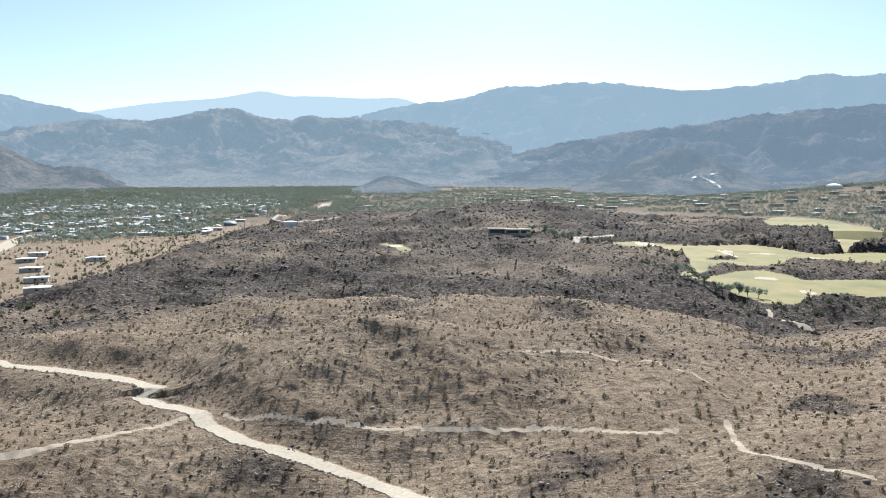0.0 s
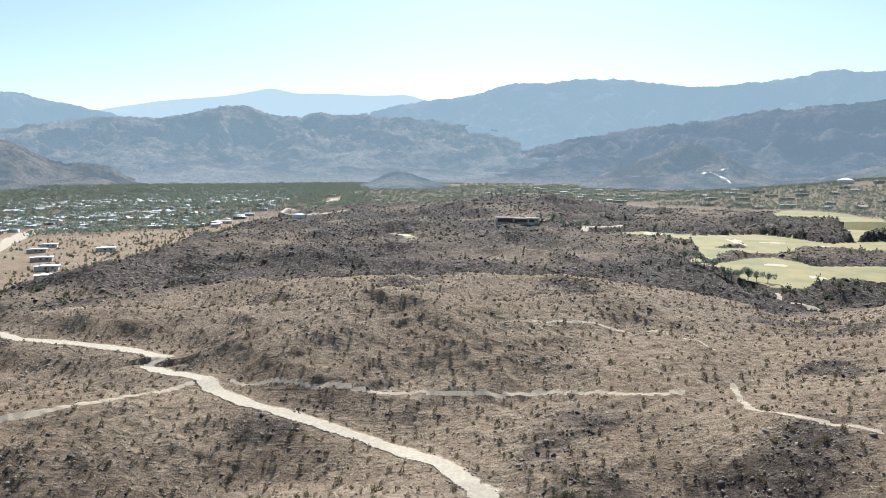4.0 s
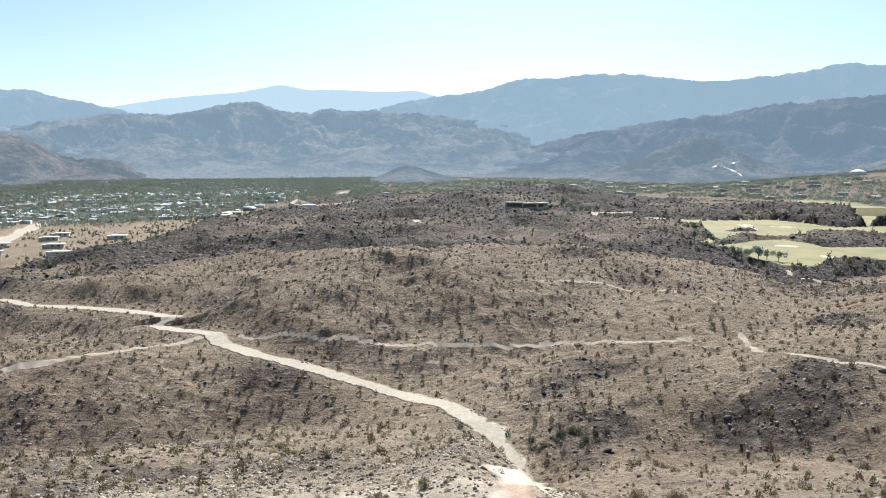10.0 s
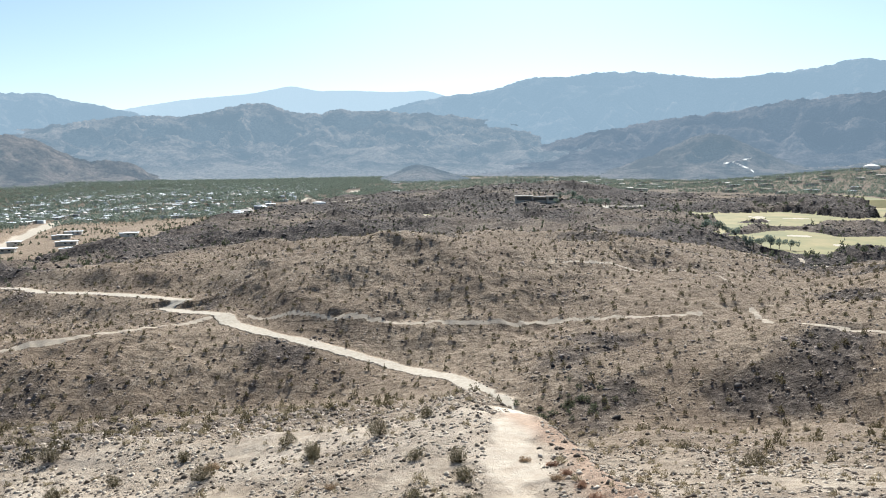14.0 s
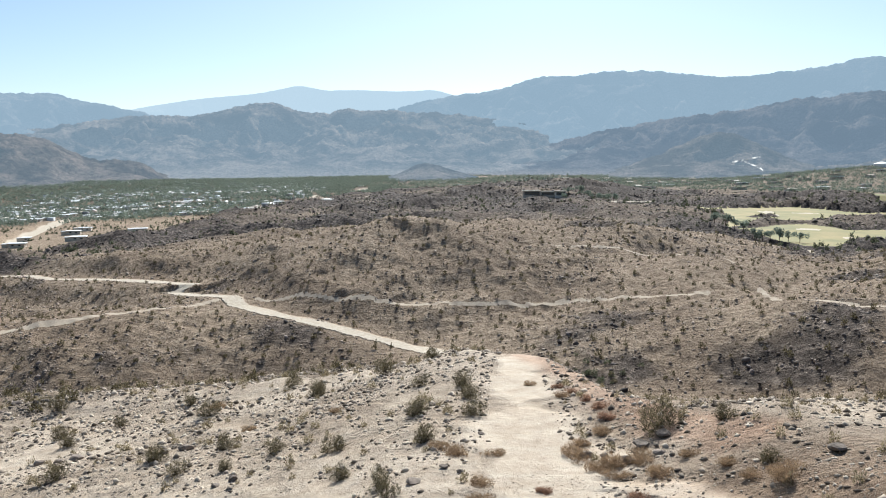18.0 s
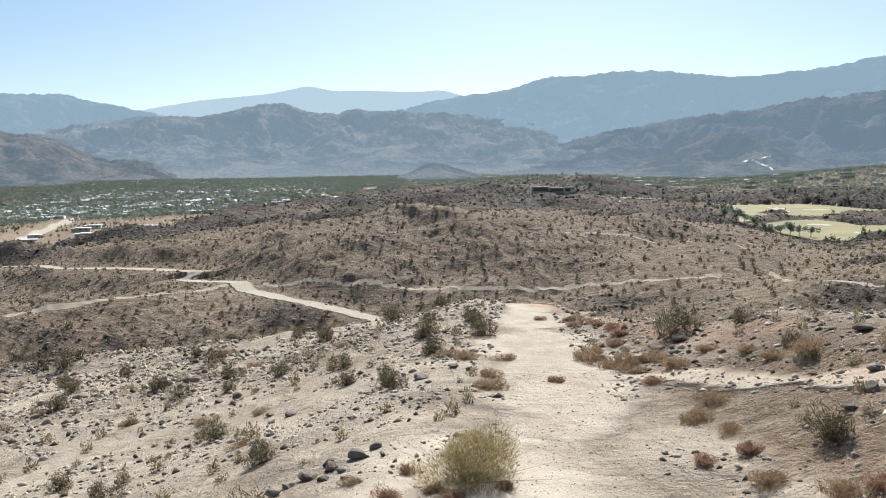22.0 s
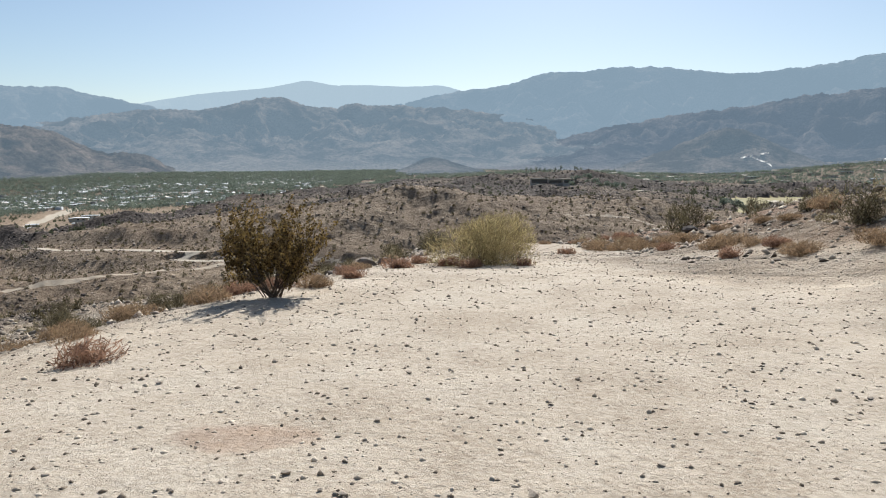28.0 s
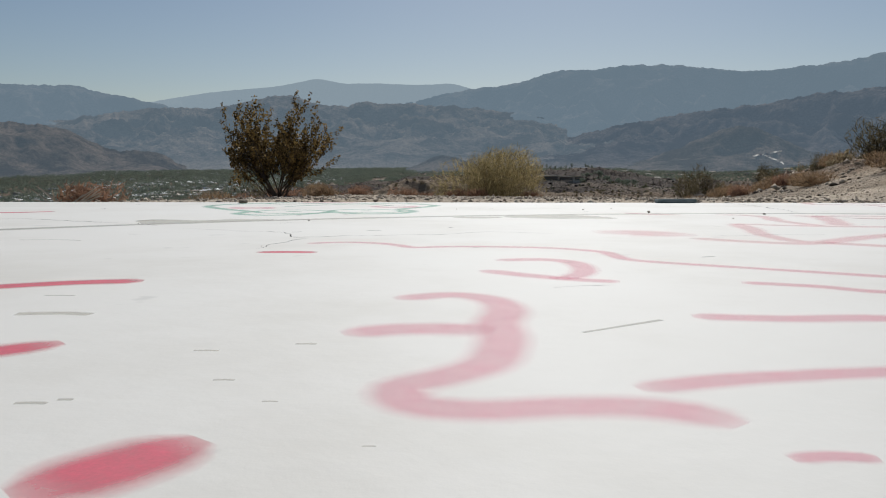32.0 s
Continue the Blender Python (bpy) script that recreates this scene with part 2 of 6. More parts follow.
BUNKERS = [(186, 700, 9, 20), (238, 640, 3, 24), (214, 505, 8, 7), (172, 660, 4, 14), (268, 640, 12, 5), (245, 655, 3, 10), (218, 455, 4, 8), (395, 790, 7, 30), (300, 612, 6, 9), (-44, 662, 8, 9), (290, 470, 6, 10)]


def fairway(x, y, soft=8.0):
    """Above 0.5 inside the mown grass of the golf course; soft: the width of its edge."""
    g = np.full(np.shape(x), -1e9)
    m = (x > -140) & (x < 800) & (y > 330) & (y < 1400)
    if m.any():
        u, v = x[m], y[m]
        w = np.full(u.shape, -1e9)
        for pts in FAIRWAYS:
            w = np.maximum(w, outline(u, v, pts))
        for pts in ISLES:
            w = np.minimum(w, -outline(u, v, pts))
        g[m] = w + 2.5 * fbm(u, v, 20, 3, 50)
    return np.clip(0.5 + g / soft, 0, 1)


def rockiness(x, y, r):
    back = step(305, 345, r)
    keep = step(-330, -230, x - 0.02 * (y - 500)) * step(1330, 1180, y) * step(430, 330, x - 0.1 * y)
    return np.clip(back * keep * (0.95 + 1.1 * fbm(x, y, 60, 4, 70)), 0, 1)


def road_mask(x, y, apron=True):
    m = np.zeros(np.shape(x))
    for pts, half, soft in ROADS:
        d, h = close_to(x, y, pts, 45.0)
        d = d + soft * 1.1 * fbm(x, y, half * 2.2, 3, 80)
        m = np.maximum(m, step(half + soft * 0.5, half - soft * 0.5, d) * (0.6 if pts is LEFT_TRACK else 1.0))
    if not apron:
        return m
    # the bare, driven-over top of the knoll beside the slab
    top = 1.6 - 1.5 * np.sqrt(((x - 0.2) / 5.6) ** 2 + ((y - 4) / 16) ** 2)
    near, k = np.zeros(np.shape(x)), np.hypot(x, y) < 171
    u, v = x[k], y[k]
    near[k] = (0.42 + 0.45 * fbm(u, v, 7, 5, 86, 0.6)) * step(-1.5, 1.5, near_hill(u, v) - outer_land(u, v, False) + 2 * fbm(u, v, 10, 3, 87)) * step(170, 140, np.hypot(u, v))
    near = near * (1 - 0.9 * step(0.0, 1.2, x - 4.8 - 0.35 * np.maximum(13.5 - y, 0)) * step(28, 20, y)) * (1 - 0.75 * step(50, 76, y))
    m = m * (1 - 0.3 * step(60, 45, np.hypot(x, y)))
    return np.maximum(m, np.maximum(np.clip(near, 0, 0.58), 0.85 * step(-0.2, 0.8, top + 0.4 * fbm(x, y, 2.5, 3, 83))))


def trail_mask(x, y):
    m = np.zeros(np.shape(x))
    for pts, half, soft in TRAILS:
        d, h = close_to(x, y, pts, 45.0)
        m = np.maximum(m, step(half + soft, half * 0.6, d + 0.35 * fbm(x, y, 5, 2, 85)))
    return m


# ---- materials ----
def nodes_of(name):
    m = bpy.data.materials.new(name)
    m.use_nodes = True
    t = m.node_tree
    return m, t, t.nodes["Principled BSDF"]


def link(t, a, b):
    t.links.new(a, b)


def noise_node(t, scale, detail=4.0, rough=0.55, coord=None, distort=0.0):
    n = t.nodes.new("ShaderNodeTexNoise")
    n.inputs["Scale"].default_value, n.inputs["Detail"].default_value = scale, detail
    n.inputs["Roughness"].default_value, n.inputs["Distortion"].default_value = rough, distort
    if coord is not None:
        link(t, coord, n.inputs["Vector"])
    return n.outputs["Fac"]


def ramp(t, fac, stops):
    n = t.nodes.new("ShaderNodeValToRGB")
    while len(n.color_ramp.elements) < len(stops):
        n.color_ramp.elements.new(0.5)
    for e, (p, c) in zip(n.color_ramp.elements, stops):
        e.position, e.color = p, (*c, 1) if len(c) == 3 else c
    link(t, fac, n.inputs["Fac"])
    return n.outputs["Color"]


def mixc(t, fac, a, b, kind="MIX"):
    n = t.nodes.new("ShaderNodeMix")
    n.data_type, n.blend_type = "RGBA", kind
    for sock, v in ((n.inputs["Factor"], fac), (n.inputs["A"], a), (n.inputs["B"], b)):
        if isinstance(v, (int, float)):
            sock.default_value = v
        elif isinstance(v, tuple):
            sock.default_value = (*v, 1)
        else:
            link(t, v, sock)
    return n.outputs["Result"]


def bump(t, bsdf, height, strength, distance):
    n = t.nodes.new("ShaderNodeBump")
    n.inputs["Strength"].default_value, n.inputs["Distance"].default_value = strength, distance
    link(t, height, n.inputs["Height"])
    link(t, n.outputs["Normal"], bsdf.inputs["Normal"])


def attr(t, name):
    n = t.nodes.new("ShaderNodeAttribute")
    n.attribute_name = name
    return n.outputs["Fac"]


def position(t):
    return t.nodes.new("ShaderNodeNewGeometry").outputs["Position"]


def math_node(t, op, a, b):
    n = t.nodes.new("ShaderNodeMath")
    n.operation = op
    for sock, v in zip(n.inputs, (a, b)):
        if isinstance(v, (int, float)):
            sock.default_value = v
        else:
            link(t, v, sock)
    return n.outputs[0]


def soil_material():
    """Desert soil: gravel and stones over tan earth, bare rock by mask, bleached where driven."""
    m, t, b = nodes_of("desert_soil")
    p = position(t)
    big = noise_node(t, 0.035, 5, 0.6, p)
    mid = noise_node(t, 0.5, 6, 0.65, p)
    grit = noise_node(t, 9.0, 5, 0.7, p)
    stones = t.nodes.new("ShaderNodeTexVoronoi")
    stones.inputs["Scale"].default_value = 2.2
    link(t, p, stones.inputs["Vector"])
    small = noise_node(t, 2.6, 5, 0.7, p)
    earth = ramp(t, mid, [(0.30, (0.19, 0.142, 0.100)), (0.5, (0.345, 0.262, 0.184)), (0.70, (0.49, 0.392, 0.288))])
    earth = mixc(t, ramp(t, big, [(0.40, (0, 0, 0)), (0.64, (0.5, 0.5, 0.5))]), earth, (0.21, 0.148, 0.103))
    earth = mixc(t, 0.7, earth, ramp(t, small, [(0.36, (0.36, 0.33, 0.31)), (0.5, (0.86, 0.85, 0.83)), (0.62, (1, 1, 1))]), "MULTIPLY")
    pebble = ramp(t, stones.outputs["Distance"], [(0.0, (0.42, 0.37, 0.32)), (0.5, (0.84, 0.81, 0.77)), (0.9, (1, 1, 1))])
    earth = mixc(t, 0.5, earth, pebble, "MULTIPLY")
    rock = ramp(t, mid, [(0.34, (0.027, 0.021, 0.018)), (0.52, (0.084, 0.065, 0.055)), (0.68, (0.26, 0.205, 0.165))])
    rock = mixc(t, 0.6, rock, ramp(t, small, [(0.36, (0.3, 0.3, 0.3)), (0.6, (1, 1, 1))]), "MULTIPLY")
    c = mixc(t, attr(t, "rock"), earth, rock)
    bare = mixc(t, 0.5, ramp(t, noise_node(t, 24, 6, 0.78, p), [(0.36, (0.30, 0.232, 0.165)), (0.5, (0.54, 0.45, 0.350)), (0.6, (0.665, 0.58, 0.473))]), ramp(t, noise_node(t, 0.8, 7, 0.7, p), [(0.36, (0.365, 0.288, 0.21)), (0.5, (0.545, 0.456, 0.357)), (0.62, (0.64, 0.56, 0.455))]))
    gravel = t.nodes.new("ShaderNodeTexVoronoi")
    gravel.inputs["Scale"].default_value = 11.0
    link(t, p, gravel.inputs["Vector"])
    bare = mixc(t, 0.3, bare, ramp(t, gravel.outputs["Distance"], [(0.0, (0.5, 0.47, 0.44)), (0.25, (1, 1, 1)), (0.6, (0.88, 0.86, 0.83))]), "MULTIPLY")
    c = mixc(t, attr(t, "bare"), c, bare)
    c = mixc(t, attr(t, "red"), c, ramp(t, noise_node(t, 3.0, 5, 0.65, p), [(0.35, (0.21, 0.115, 0.07)), (0.6, (0.41, 0.25, 0.16))]))
    link(t, c, b.inputs["Base Color"])
    b.inputs["Roughness"].default_value = 0.95
    b.inputs["Specular IOR Level"].default_value = 0.1
    # narrow steps that run level across the slopes
    level = t.nodes.new("ShaderNodeMapping")
    level.inputs["Scale"].default_value = (0.10, 0.75, 0.75)
    link(t, p, level.inputs["Vector"])
    h = math_node(t, "ADD", math_node(t, "MULTIPLY", mid, 1.1), math_node(t, "MULTIPLY", grit, 0.25))
    h = math_node(t, "ADD", h, math_node(t, "ADD", math_node(t, "MULTIPLY", small, 0.42), math_node(t, "MULTIPLY", noise_node(t, 1.0, 4, 0.6, level.outputs[0]), math_node(t, "MAXIMUM", math_node(t, "SUBTRACT", 0.8, attr(t, "bare")), 0.0))))
    h = math_node(t, "MULTIPLY", h, math_node(t, "MAXIMUM", math_node(t, "SUBTRACT", 1.0, math_node(t, "MULTIPLY", attr(t, "bare"), 1.15)), 0.04))
    h = math_node(t, "ADD", h, math_node(t, "MULTIPLY", noise_node(t, 14, 6, 0.75, p), 0.032))
    bump(t, b, h, 1.0, 0.9)
    return m


def road_material(name, dark, pale):
    m, t, b = nodes_of(name)
    p = position(t)
    c = ramp(t, noise_node(t, 1.3, 7, 0.65, p), [(0.3, dark), (0.7, pale)])
    c = mixc(t, 0.35, c, ramp(t, noise_node(t, 18, 4, 0.7, p), [(0.3, (0.55, 0.52, 0.48)), (0.6, (1, 1, 1))]), "MULTIPLY")
    link(t, c, b.inputs["Base Color"])
    b.inputs["Roughness"].default_value = 0.95
    b.inputs["Specular IOR Level"].default_value = 0.1
    bump(t, b, noise_node(t, 6, 6, 0.7, p), 0.5, 0.12)
    return m


def grass_material():
    m, t, b = nodes_of("fairway_grass")
    p = position(t)
    c = ramp(t, noise_node(t, 0.03, 5, 0.6, p), [(0.35, (0.275, 0.205, 0.072)), (0.5, (0.205, 0.172, 0.050)), (0.68, (0.128, 0.125, 0.034))])
    c = mixc(t, 0.3, c, ramp(t, noise_node(t, 0.6, 4, 0.6, p), [(0.3, (0.6, 0.6, 0.5)), (0.7, (1, 1, 1))]), "MULTIPLY")
    link(t, c, b.inputs["Base Color"])
    b.inputs["Roughness"].default_value = 0.9
    return m


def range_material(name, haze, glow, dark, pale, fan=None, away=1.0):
    """Far mountain rock; the bright hazy air in between is imitated by mixed-in emission."""
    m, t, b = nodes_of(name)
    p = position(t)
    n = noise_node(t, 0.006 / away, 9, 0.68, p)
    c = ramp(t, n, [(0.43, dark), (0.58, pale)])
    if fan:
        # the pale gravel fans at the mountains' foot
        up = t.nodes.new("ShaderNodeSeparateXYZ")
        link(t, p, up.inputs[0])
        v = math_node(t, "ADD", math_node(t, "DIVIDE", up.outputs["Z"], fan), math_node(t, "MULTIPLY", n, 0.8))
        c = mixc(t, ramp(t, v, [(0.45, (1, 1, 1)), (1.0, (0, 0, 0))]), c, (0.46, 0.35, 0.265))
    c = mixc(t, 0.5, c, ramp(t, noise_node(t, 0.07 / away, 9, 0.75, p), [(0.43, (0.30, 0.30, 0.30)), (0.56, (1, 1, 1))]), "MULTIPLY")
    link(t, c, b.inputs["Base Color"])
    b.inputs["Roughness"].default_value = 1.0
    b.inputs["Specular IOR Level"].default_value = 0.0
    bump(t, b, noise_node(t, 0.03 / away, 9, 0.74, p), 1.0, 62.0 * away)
    # painted haze: an even emission blended over the rock by the haze share
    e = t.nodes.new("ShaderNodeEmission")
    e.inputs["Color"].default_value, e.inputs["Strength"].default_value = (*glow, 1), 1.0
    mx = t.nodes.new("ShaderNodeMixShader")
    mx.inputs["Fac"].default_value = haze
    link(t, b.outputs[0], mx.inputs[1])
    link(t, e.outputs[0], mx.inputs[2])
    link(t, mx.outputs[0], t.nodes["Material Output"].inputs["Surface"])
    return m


SOIL = soil_material()
DIRT = road_material("pale_dirt", (0.36, 0.30, 0.228), (0.52, 0.45, 0.358))
PATH_DIRT = road_material("trodden_dirt", (0.35, 0.28, 0.205), (0.48, 0.40, 0.305))
GRASS = grass_material()
SAND = road_material("bunker_sand", (0.40, 0.34, 0.25), (0.52, 0.45, 0.35))


# ---- the ground sheet ----
def grid_mesh(name, verts, faces, material, fields=(), smooth=True):
    me = bpy.data.meshes.new(name)
    me.vertices.add(len(verts))
    me.vertices.foreach_set("co", np.asarray(verts, np.float32).ravel())
    faces = np.asarray(faces, np.int32)
    me.loops.add(faces.size)
    me.loops.foreach_set("vertex_index", faces.ravel())
    me.polygons.add(len(faces))
    me.polygons.foreach_set("loop_start", np.arange(len(faces), dtype=np.int32) * faces.shape[1])
    me.polygons.foreach_set("loop_total", np.full(len(faces), faces.shape[1], np.int32))
    if smooth:
        me.polygons.foreach_set("use_smooth", np.ones(len(faces), bool))
    me.update(calc_edges=True)
    for key, values in fields:
        a = me.attributes.new(key, "FLOAT", "POINT")
        a.data.foreach_set("value", np.asarray(values, np.float32))
    me.materials.append(material)
    return new(name, me)


def subset(faces, pick, *arrays):
    f = faces[pick]
    used, back = np.unique(f, return_inverse=True)
    return back.reshape(f.shape), [a[used] for a in arrays]


az = np.radians(np.concatenate([np.arange(-180, -38, 6.0), np.arange(-37.5, 33.5, 0.11), np.arange(36, 180, 6.0)]))
rad = np.concatenate([np.geomspace(0.4, 60, 470, endpoint=False), np.geomspace(60, 125, 80, endpoint=False), np.linspace(125, 230, 150, endpoint=False), np.geomspace(230, 300, 32, endpoint=False), np.geomspace(300, 3000, 330)])
A, RR = np.meshgrid(az, rad)
GX, GY = RR * np.sin(A), RR * np.cos(A)
GZ = land(GX, GY)
GZ = np.where(RR < 2.0, -0.25, GZ)
na, nr = len(az), len(rad)
idx = np.arange(na * nr).reshape(nr, na)
nxt = np.roll(idx, -1, axis=1)
quads = np.stack([idx[:-1].ravel(), nxt[:-1].ravel(), nxt[1:].ravel(), idx[1:].ravel()], -1)[:, ::-1]
GV = np.stack([GX.ravel(), GY.ravel(), GZ.ravel()], -1)
ROADM = road_mask(GX, GY, False).ravel()
BARE, TRAIL, FAIR = road_mask(GX, GY).ravel(), trail_mask(GX, GY).ravel(), fairway(GX, GY).ravel()
ROCK = rockiness(GX, GY, RR).ravel()
outcrop = step(0.25, 0.6, fbm(GX, GY, 22, 4, 90) + 0.12).ravel() * step(40, 90, RR).ravel() * (1 - step(305, 340, RR)).ravel()
ROCK = np.maximum(np.maximum(ROCK, 0.85 * outcrop), 0.5 * step(1150, 1400, RR).ravel())
BARE = np.maximum(BARE, (0.1 * step(1150, 1350, RR) * step(-8, 4, np.degrees(A)) * (0.6 + fbm(GX, GY, 150, 4, 95))).ravel())
top_bare = np.ones(GX.shape)
knoll_rows = rad < 81
top_bare[knoll_rows] = 1.0 - (near_hill(GX[knoll_rows], GY[knoll_rows]) > outer_land(GX[knoll_rows], GY[knoll_rows], False)) * step(80, 60, RR[knoll_rows])
top_bare = top_bare.ravel()
d, side, h = along(GX, GY, [(3.5, 54.0, 0.0), (5.4, 49.0, 0.0), (6.4, 43.0, 0.0), (7.0, 36.0, 0.0), (7.8, 31.0, 0.0), (9.5, 26.5, 0.0)])
RED_EARTH = (step(2.2, 0.4, d + 1.0 * fbm(GX, GY, 2.5, 3, 93)) * 0.55 + 0.22 * step(0.0, 1.6, GX - 4.9 - 0.35 * np.maximum(13.5 - GY, 0)) * step(28, 20, GY) * step(0.0, 0.5, fbm(GX, GY, 3, 4, 94) + 0.45) + 0.42 * step(1.5, 0.5, ((GX + 1.22) / 0.36) ** 2 + ((GY - 3.57) / 0.21) ** 2 + 0.9 * fbm(GX, GY, 0.25, 3, 88))).ravel()
SANDY = np.zeros(len(GV))
for bx, by, bw, bd in BUNKERS:
    SANDY = np.maximum(SANDY, step(1.3, 0.8, ((GV[:, 0] - bx) / bw) ** 2 + ((GV[:, 1] - by) / bd) ** 2))
fq, rq, tq = FAIR[quads].mean(1) > 0.5, (ROADM[quads].mean(1) > 0.5) & (top_bare[quads].mean(1) > 0.5), TRAIL[quads].mean(1) > 0.4
sq = (SANDY[quads].mean(1) > 0.5) & fq
rq &= ~fq
tq &= ~fq & ~rq
fq &= ~sq
for name, pick, mat, label, cat in (
        ("ground", ~(fq | rq | tq | sq), SOIL, "stony tan desert ground with dark rock outcrops", "ground"),
        ("dirt_road", rq, DIRT, "pale graded dirt road on desert hills", "dirt road"),
        ("trail", tq, PATH_DIRT, "narrow trodden dirt footpath across desert slopes", "trail"),
        ("sand_bunker", sq, SAND, "pale sand bunkers in the golf grass", "bunkers"),
        ("golf_fairway", fq, GRASS, "yellowing mown grass fairway of a golf course", "golf course")):
    f, (v, k1, k2, k3) = subset(quads, pick, GV, ROCK, BARE, RED_EARTH)
    ob = grid_mesh(name, v, f, mat, (("rock", k1), ("bare", k2), ("red", k3)))
    tagged(ob, label, cat, kind="structure")


# ---- mountains ----
def mountain_range(name, label, dist, depth, crest, foot, material, rough, seed, away=1.0):
    """A range as one sheet: crest as (azimuth, elevation) in degrees, rising from the valley in front of it."""
    ca, ce = np.array(crest).T
    a = np.arange(max(ca[0], -40), min(ca[-1], 38), 0.09)
    s = np.concatenate([np.linspace(0, 1, 90), [1.03, 1.08, 1.2]])
    AA, S = np.meshgrid(a, s)
    r = dist - depth + depth * S
    x, y = r * np.sin(np.radians(AA)), r * np.cos(np.radians(AA))
    top = np.interp(AA, ca, ce)
    for k in (-0.5, 0.5):
        top = top * 0.6 + 0.2 * (np.interp(AA + k, ca, ce) + np.interp(AA - k, ca, ce))
    top = dist * np.tan(np.radians(top)) + 14
    low = dist * np.tan(radians(foot)) if not callable(foot) else foot(x, y)
    floor = 14 + (valley_base(x * away, y * away) - 18) / away
    low = floor + (low - floor) * step(0.0, 0.4, S)
    prof = np.where(S <= 1, np.maximum(S, 0) ** 0.95, 1 - (S - 1) * 2.2)
    warp = 90 * fbm(x, y, 260, 3, seed + 5)
    n = ridged(x + warp, y - warp, 560, 6, seed, 0.5)
    spur = ridged(x - warp, y * 0.7, 240, 5, seed + 9, 0.5)
    shape = step(0.0, 0.25, S) * step(1.0, 0.8, S) * (0.55 + 0.45 * np.clip(rough / 100, 0, 1))
    carve = np.clip((1.9 - (0.9 * n + 0.7 * spur)) / 2.6, 0, 1.1)
    z = low + (top - low) * prof * (1 - 0.8 * carve * shape) + rough * 0.02 * ridged(x, y, 80, 4, seed + 20, 0.6) * step(0, 0.2, S) * step(1.05, 0.9, S)
    ceil = 14 + (top - 14) * r / dist
    z = np.where(S < 1, ceil - softplus(ceil - z, 5 + 0.02 * rough), z)
    z = z + min(rough, 140) * 0.075 * fbm(AA * 40, S * 30, 26, 5, seed + 31, 0.7) * step(0.6, 1, S)
    h, w = x.shape
    i = np.arange(h * w).reshape(h, w)
    q = np.stack([i[:-1, :-1].ravel(), i[:-1, 1:].ravel(), i[1:, 1:].ravel(), i[1:, :-1].ravel()], -1)
    # shaped at its nominal distance, then set as far away as it stands
    x, y, z, r = x * away, y * away, 14 + (z - 14) * away, r * away
    ob = grid_mesh(name, np.stack([x.ravel(), y.ravel(), z.ravel()], -1), q, material)
    RANGES[name] = (a, r, z)
    return tagged(ob, label, "mountain", kind="structure")


RANGES = {}
# emitted haze colour; farther ranges get a larger share mixed in
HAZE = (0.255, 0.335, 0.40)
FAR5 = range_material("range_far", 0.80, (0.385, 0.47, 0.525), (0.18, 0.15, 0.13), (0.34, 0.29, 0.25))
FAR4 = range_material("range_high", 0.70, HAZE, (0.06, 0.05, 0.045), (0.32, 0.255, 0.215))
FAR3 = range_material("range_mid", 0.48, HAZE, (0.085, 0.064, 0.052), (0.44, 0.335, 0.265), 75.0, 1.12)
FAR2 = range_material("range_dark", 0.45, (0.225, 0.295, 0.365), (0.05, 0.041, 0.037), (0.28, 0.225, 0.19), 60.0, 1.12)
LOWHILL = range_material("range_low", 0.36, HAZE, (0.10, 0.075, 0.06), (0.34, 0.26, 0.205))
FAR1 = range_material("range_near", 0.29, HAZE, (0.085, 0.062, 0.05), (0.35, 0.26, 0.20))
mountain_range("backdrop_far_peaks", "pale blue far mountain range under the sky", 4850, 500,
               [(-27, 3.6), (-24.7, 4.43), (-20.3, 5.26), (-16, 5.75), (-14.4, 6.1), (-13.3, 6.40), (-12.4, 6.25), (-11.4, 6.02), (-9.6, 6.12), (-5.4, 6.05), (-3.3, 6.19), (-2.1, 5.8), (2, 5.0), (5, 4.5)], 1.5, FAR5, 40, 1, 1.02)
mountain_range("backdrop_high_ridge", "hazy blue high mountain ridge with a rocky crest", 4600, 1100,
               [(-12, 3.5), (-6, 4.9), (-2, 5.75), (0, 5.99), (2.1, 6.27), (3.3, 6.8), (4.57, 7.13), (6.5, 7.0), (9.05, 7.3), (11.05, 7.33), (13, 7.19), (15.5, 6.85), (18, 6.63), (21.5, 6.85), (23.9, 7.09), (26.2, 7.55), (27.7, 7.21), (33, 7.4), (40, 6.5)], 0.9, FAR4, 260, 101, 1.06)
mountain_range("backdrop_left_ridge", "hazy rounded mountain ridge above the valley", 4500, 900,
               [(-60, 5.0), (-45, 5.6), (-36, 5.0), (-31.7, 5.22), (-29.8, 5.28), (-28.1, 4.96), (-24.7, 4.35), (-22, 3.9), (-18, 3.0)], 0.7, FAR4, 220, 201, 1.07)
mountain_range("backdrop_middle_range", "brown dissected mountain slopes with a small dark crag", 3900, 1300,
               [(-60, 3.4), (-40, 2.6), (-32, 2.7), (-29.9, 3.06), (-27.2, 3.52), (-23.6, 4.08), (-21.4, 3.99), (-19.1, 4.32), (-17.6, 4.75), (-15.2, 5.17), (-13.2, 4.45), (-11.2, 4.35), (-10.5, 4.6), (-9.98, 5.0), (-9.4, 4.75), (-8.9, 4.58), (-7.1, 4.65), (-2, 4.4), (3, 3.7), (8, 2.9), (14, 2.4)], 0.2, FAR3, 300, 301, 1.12)
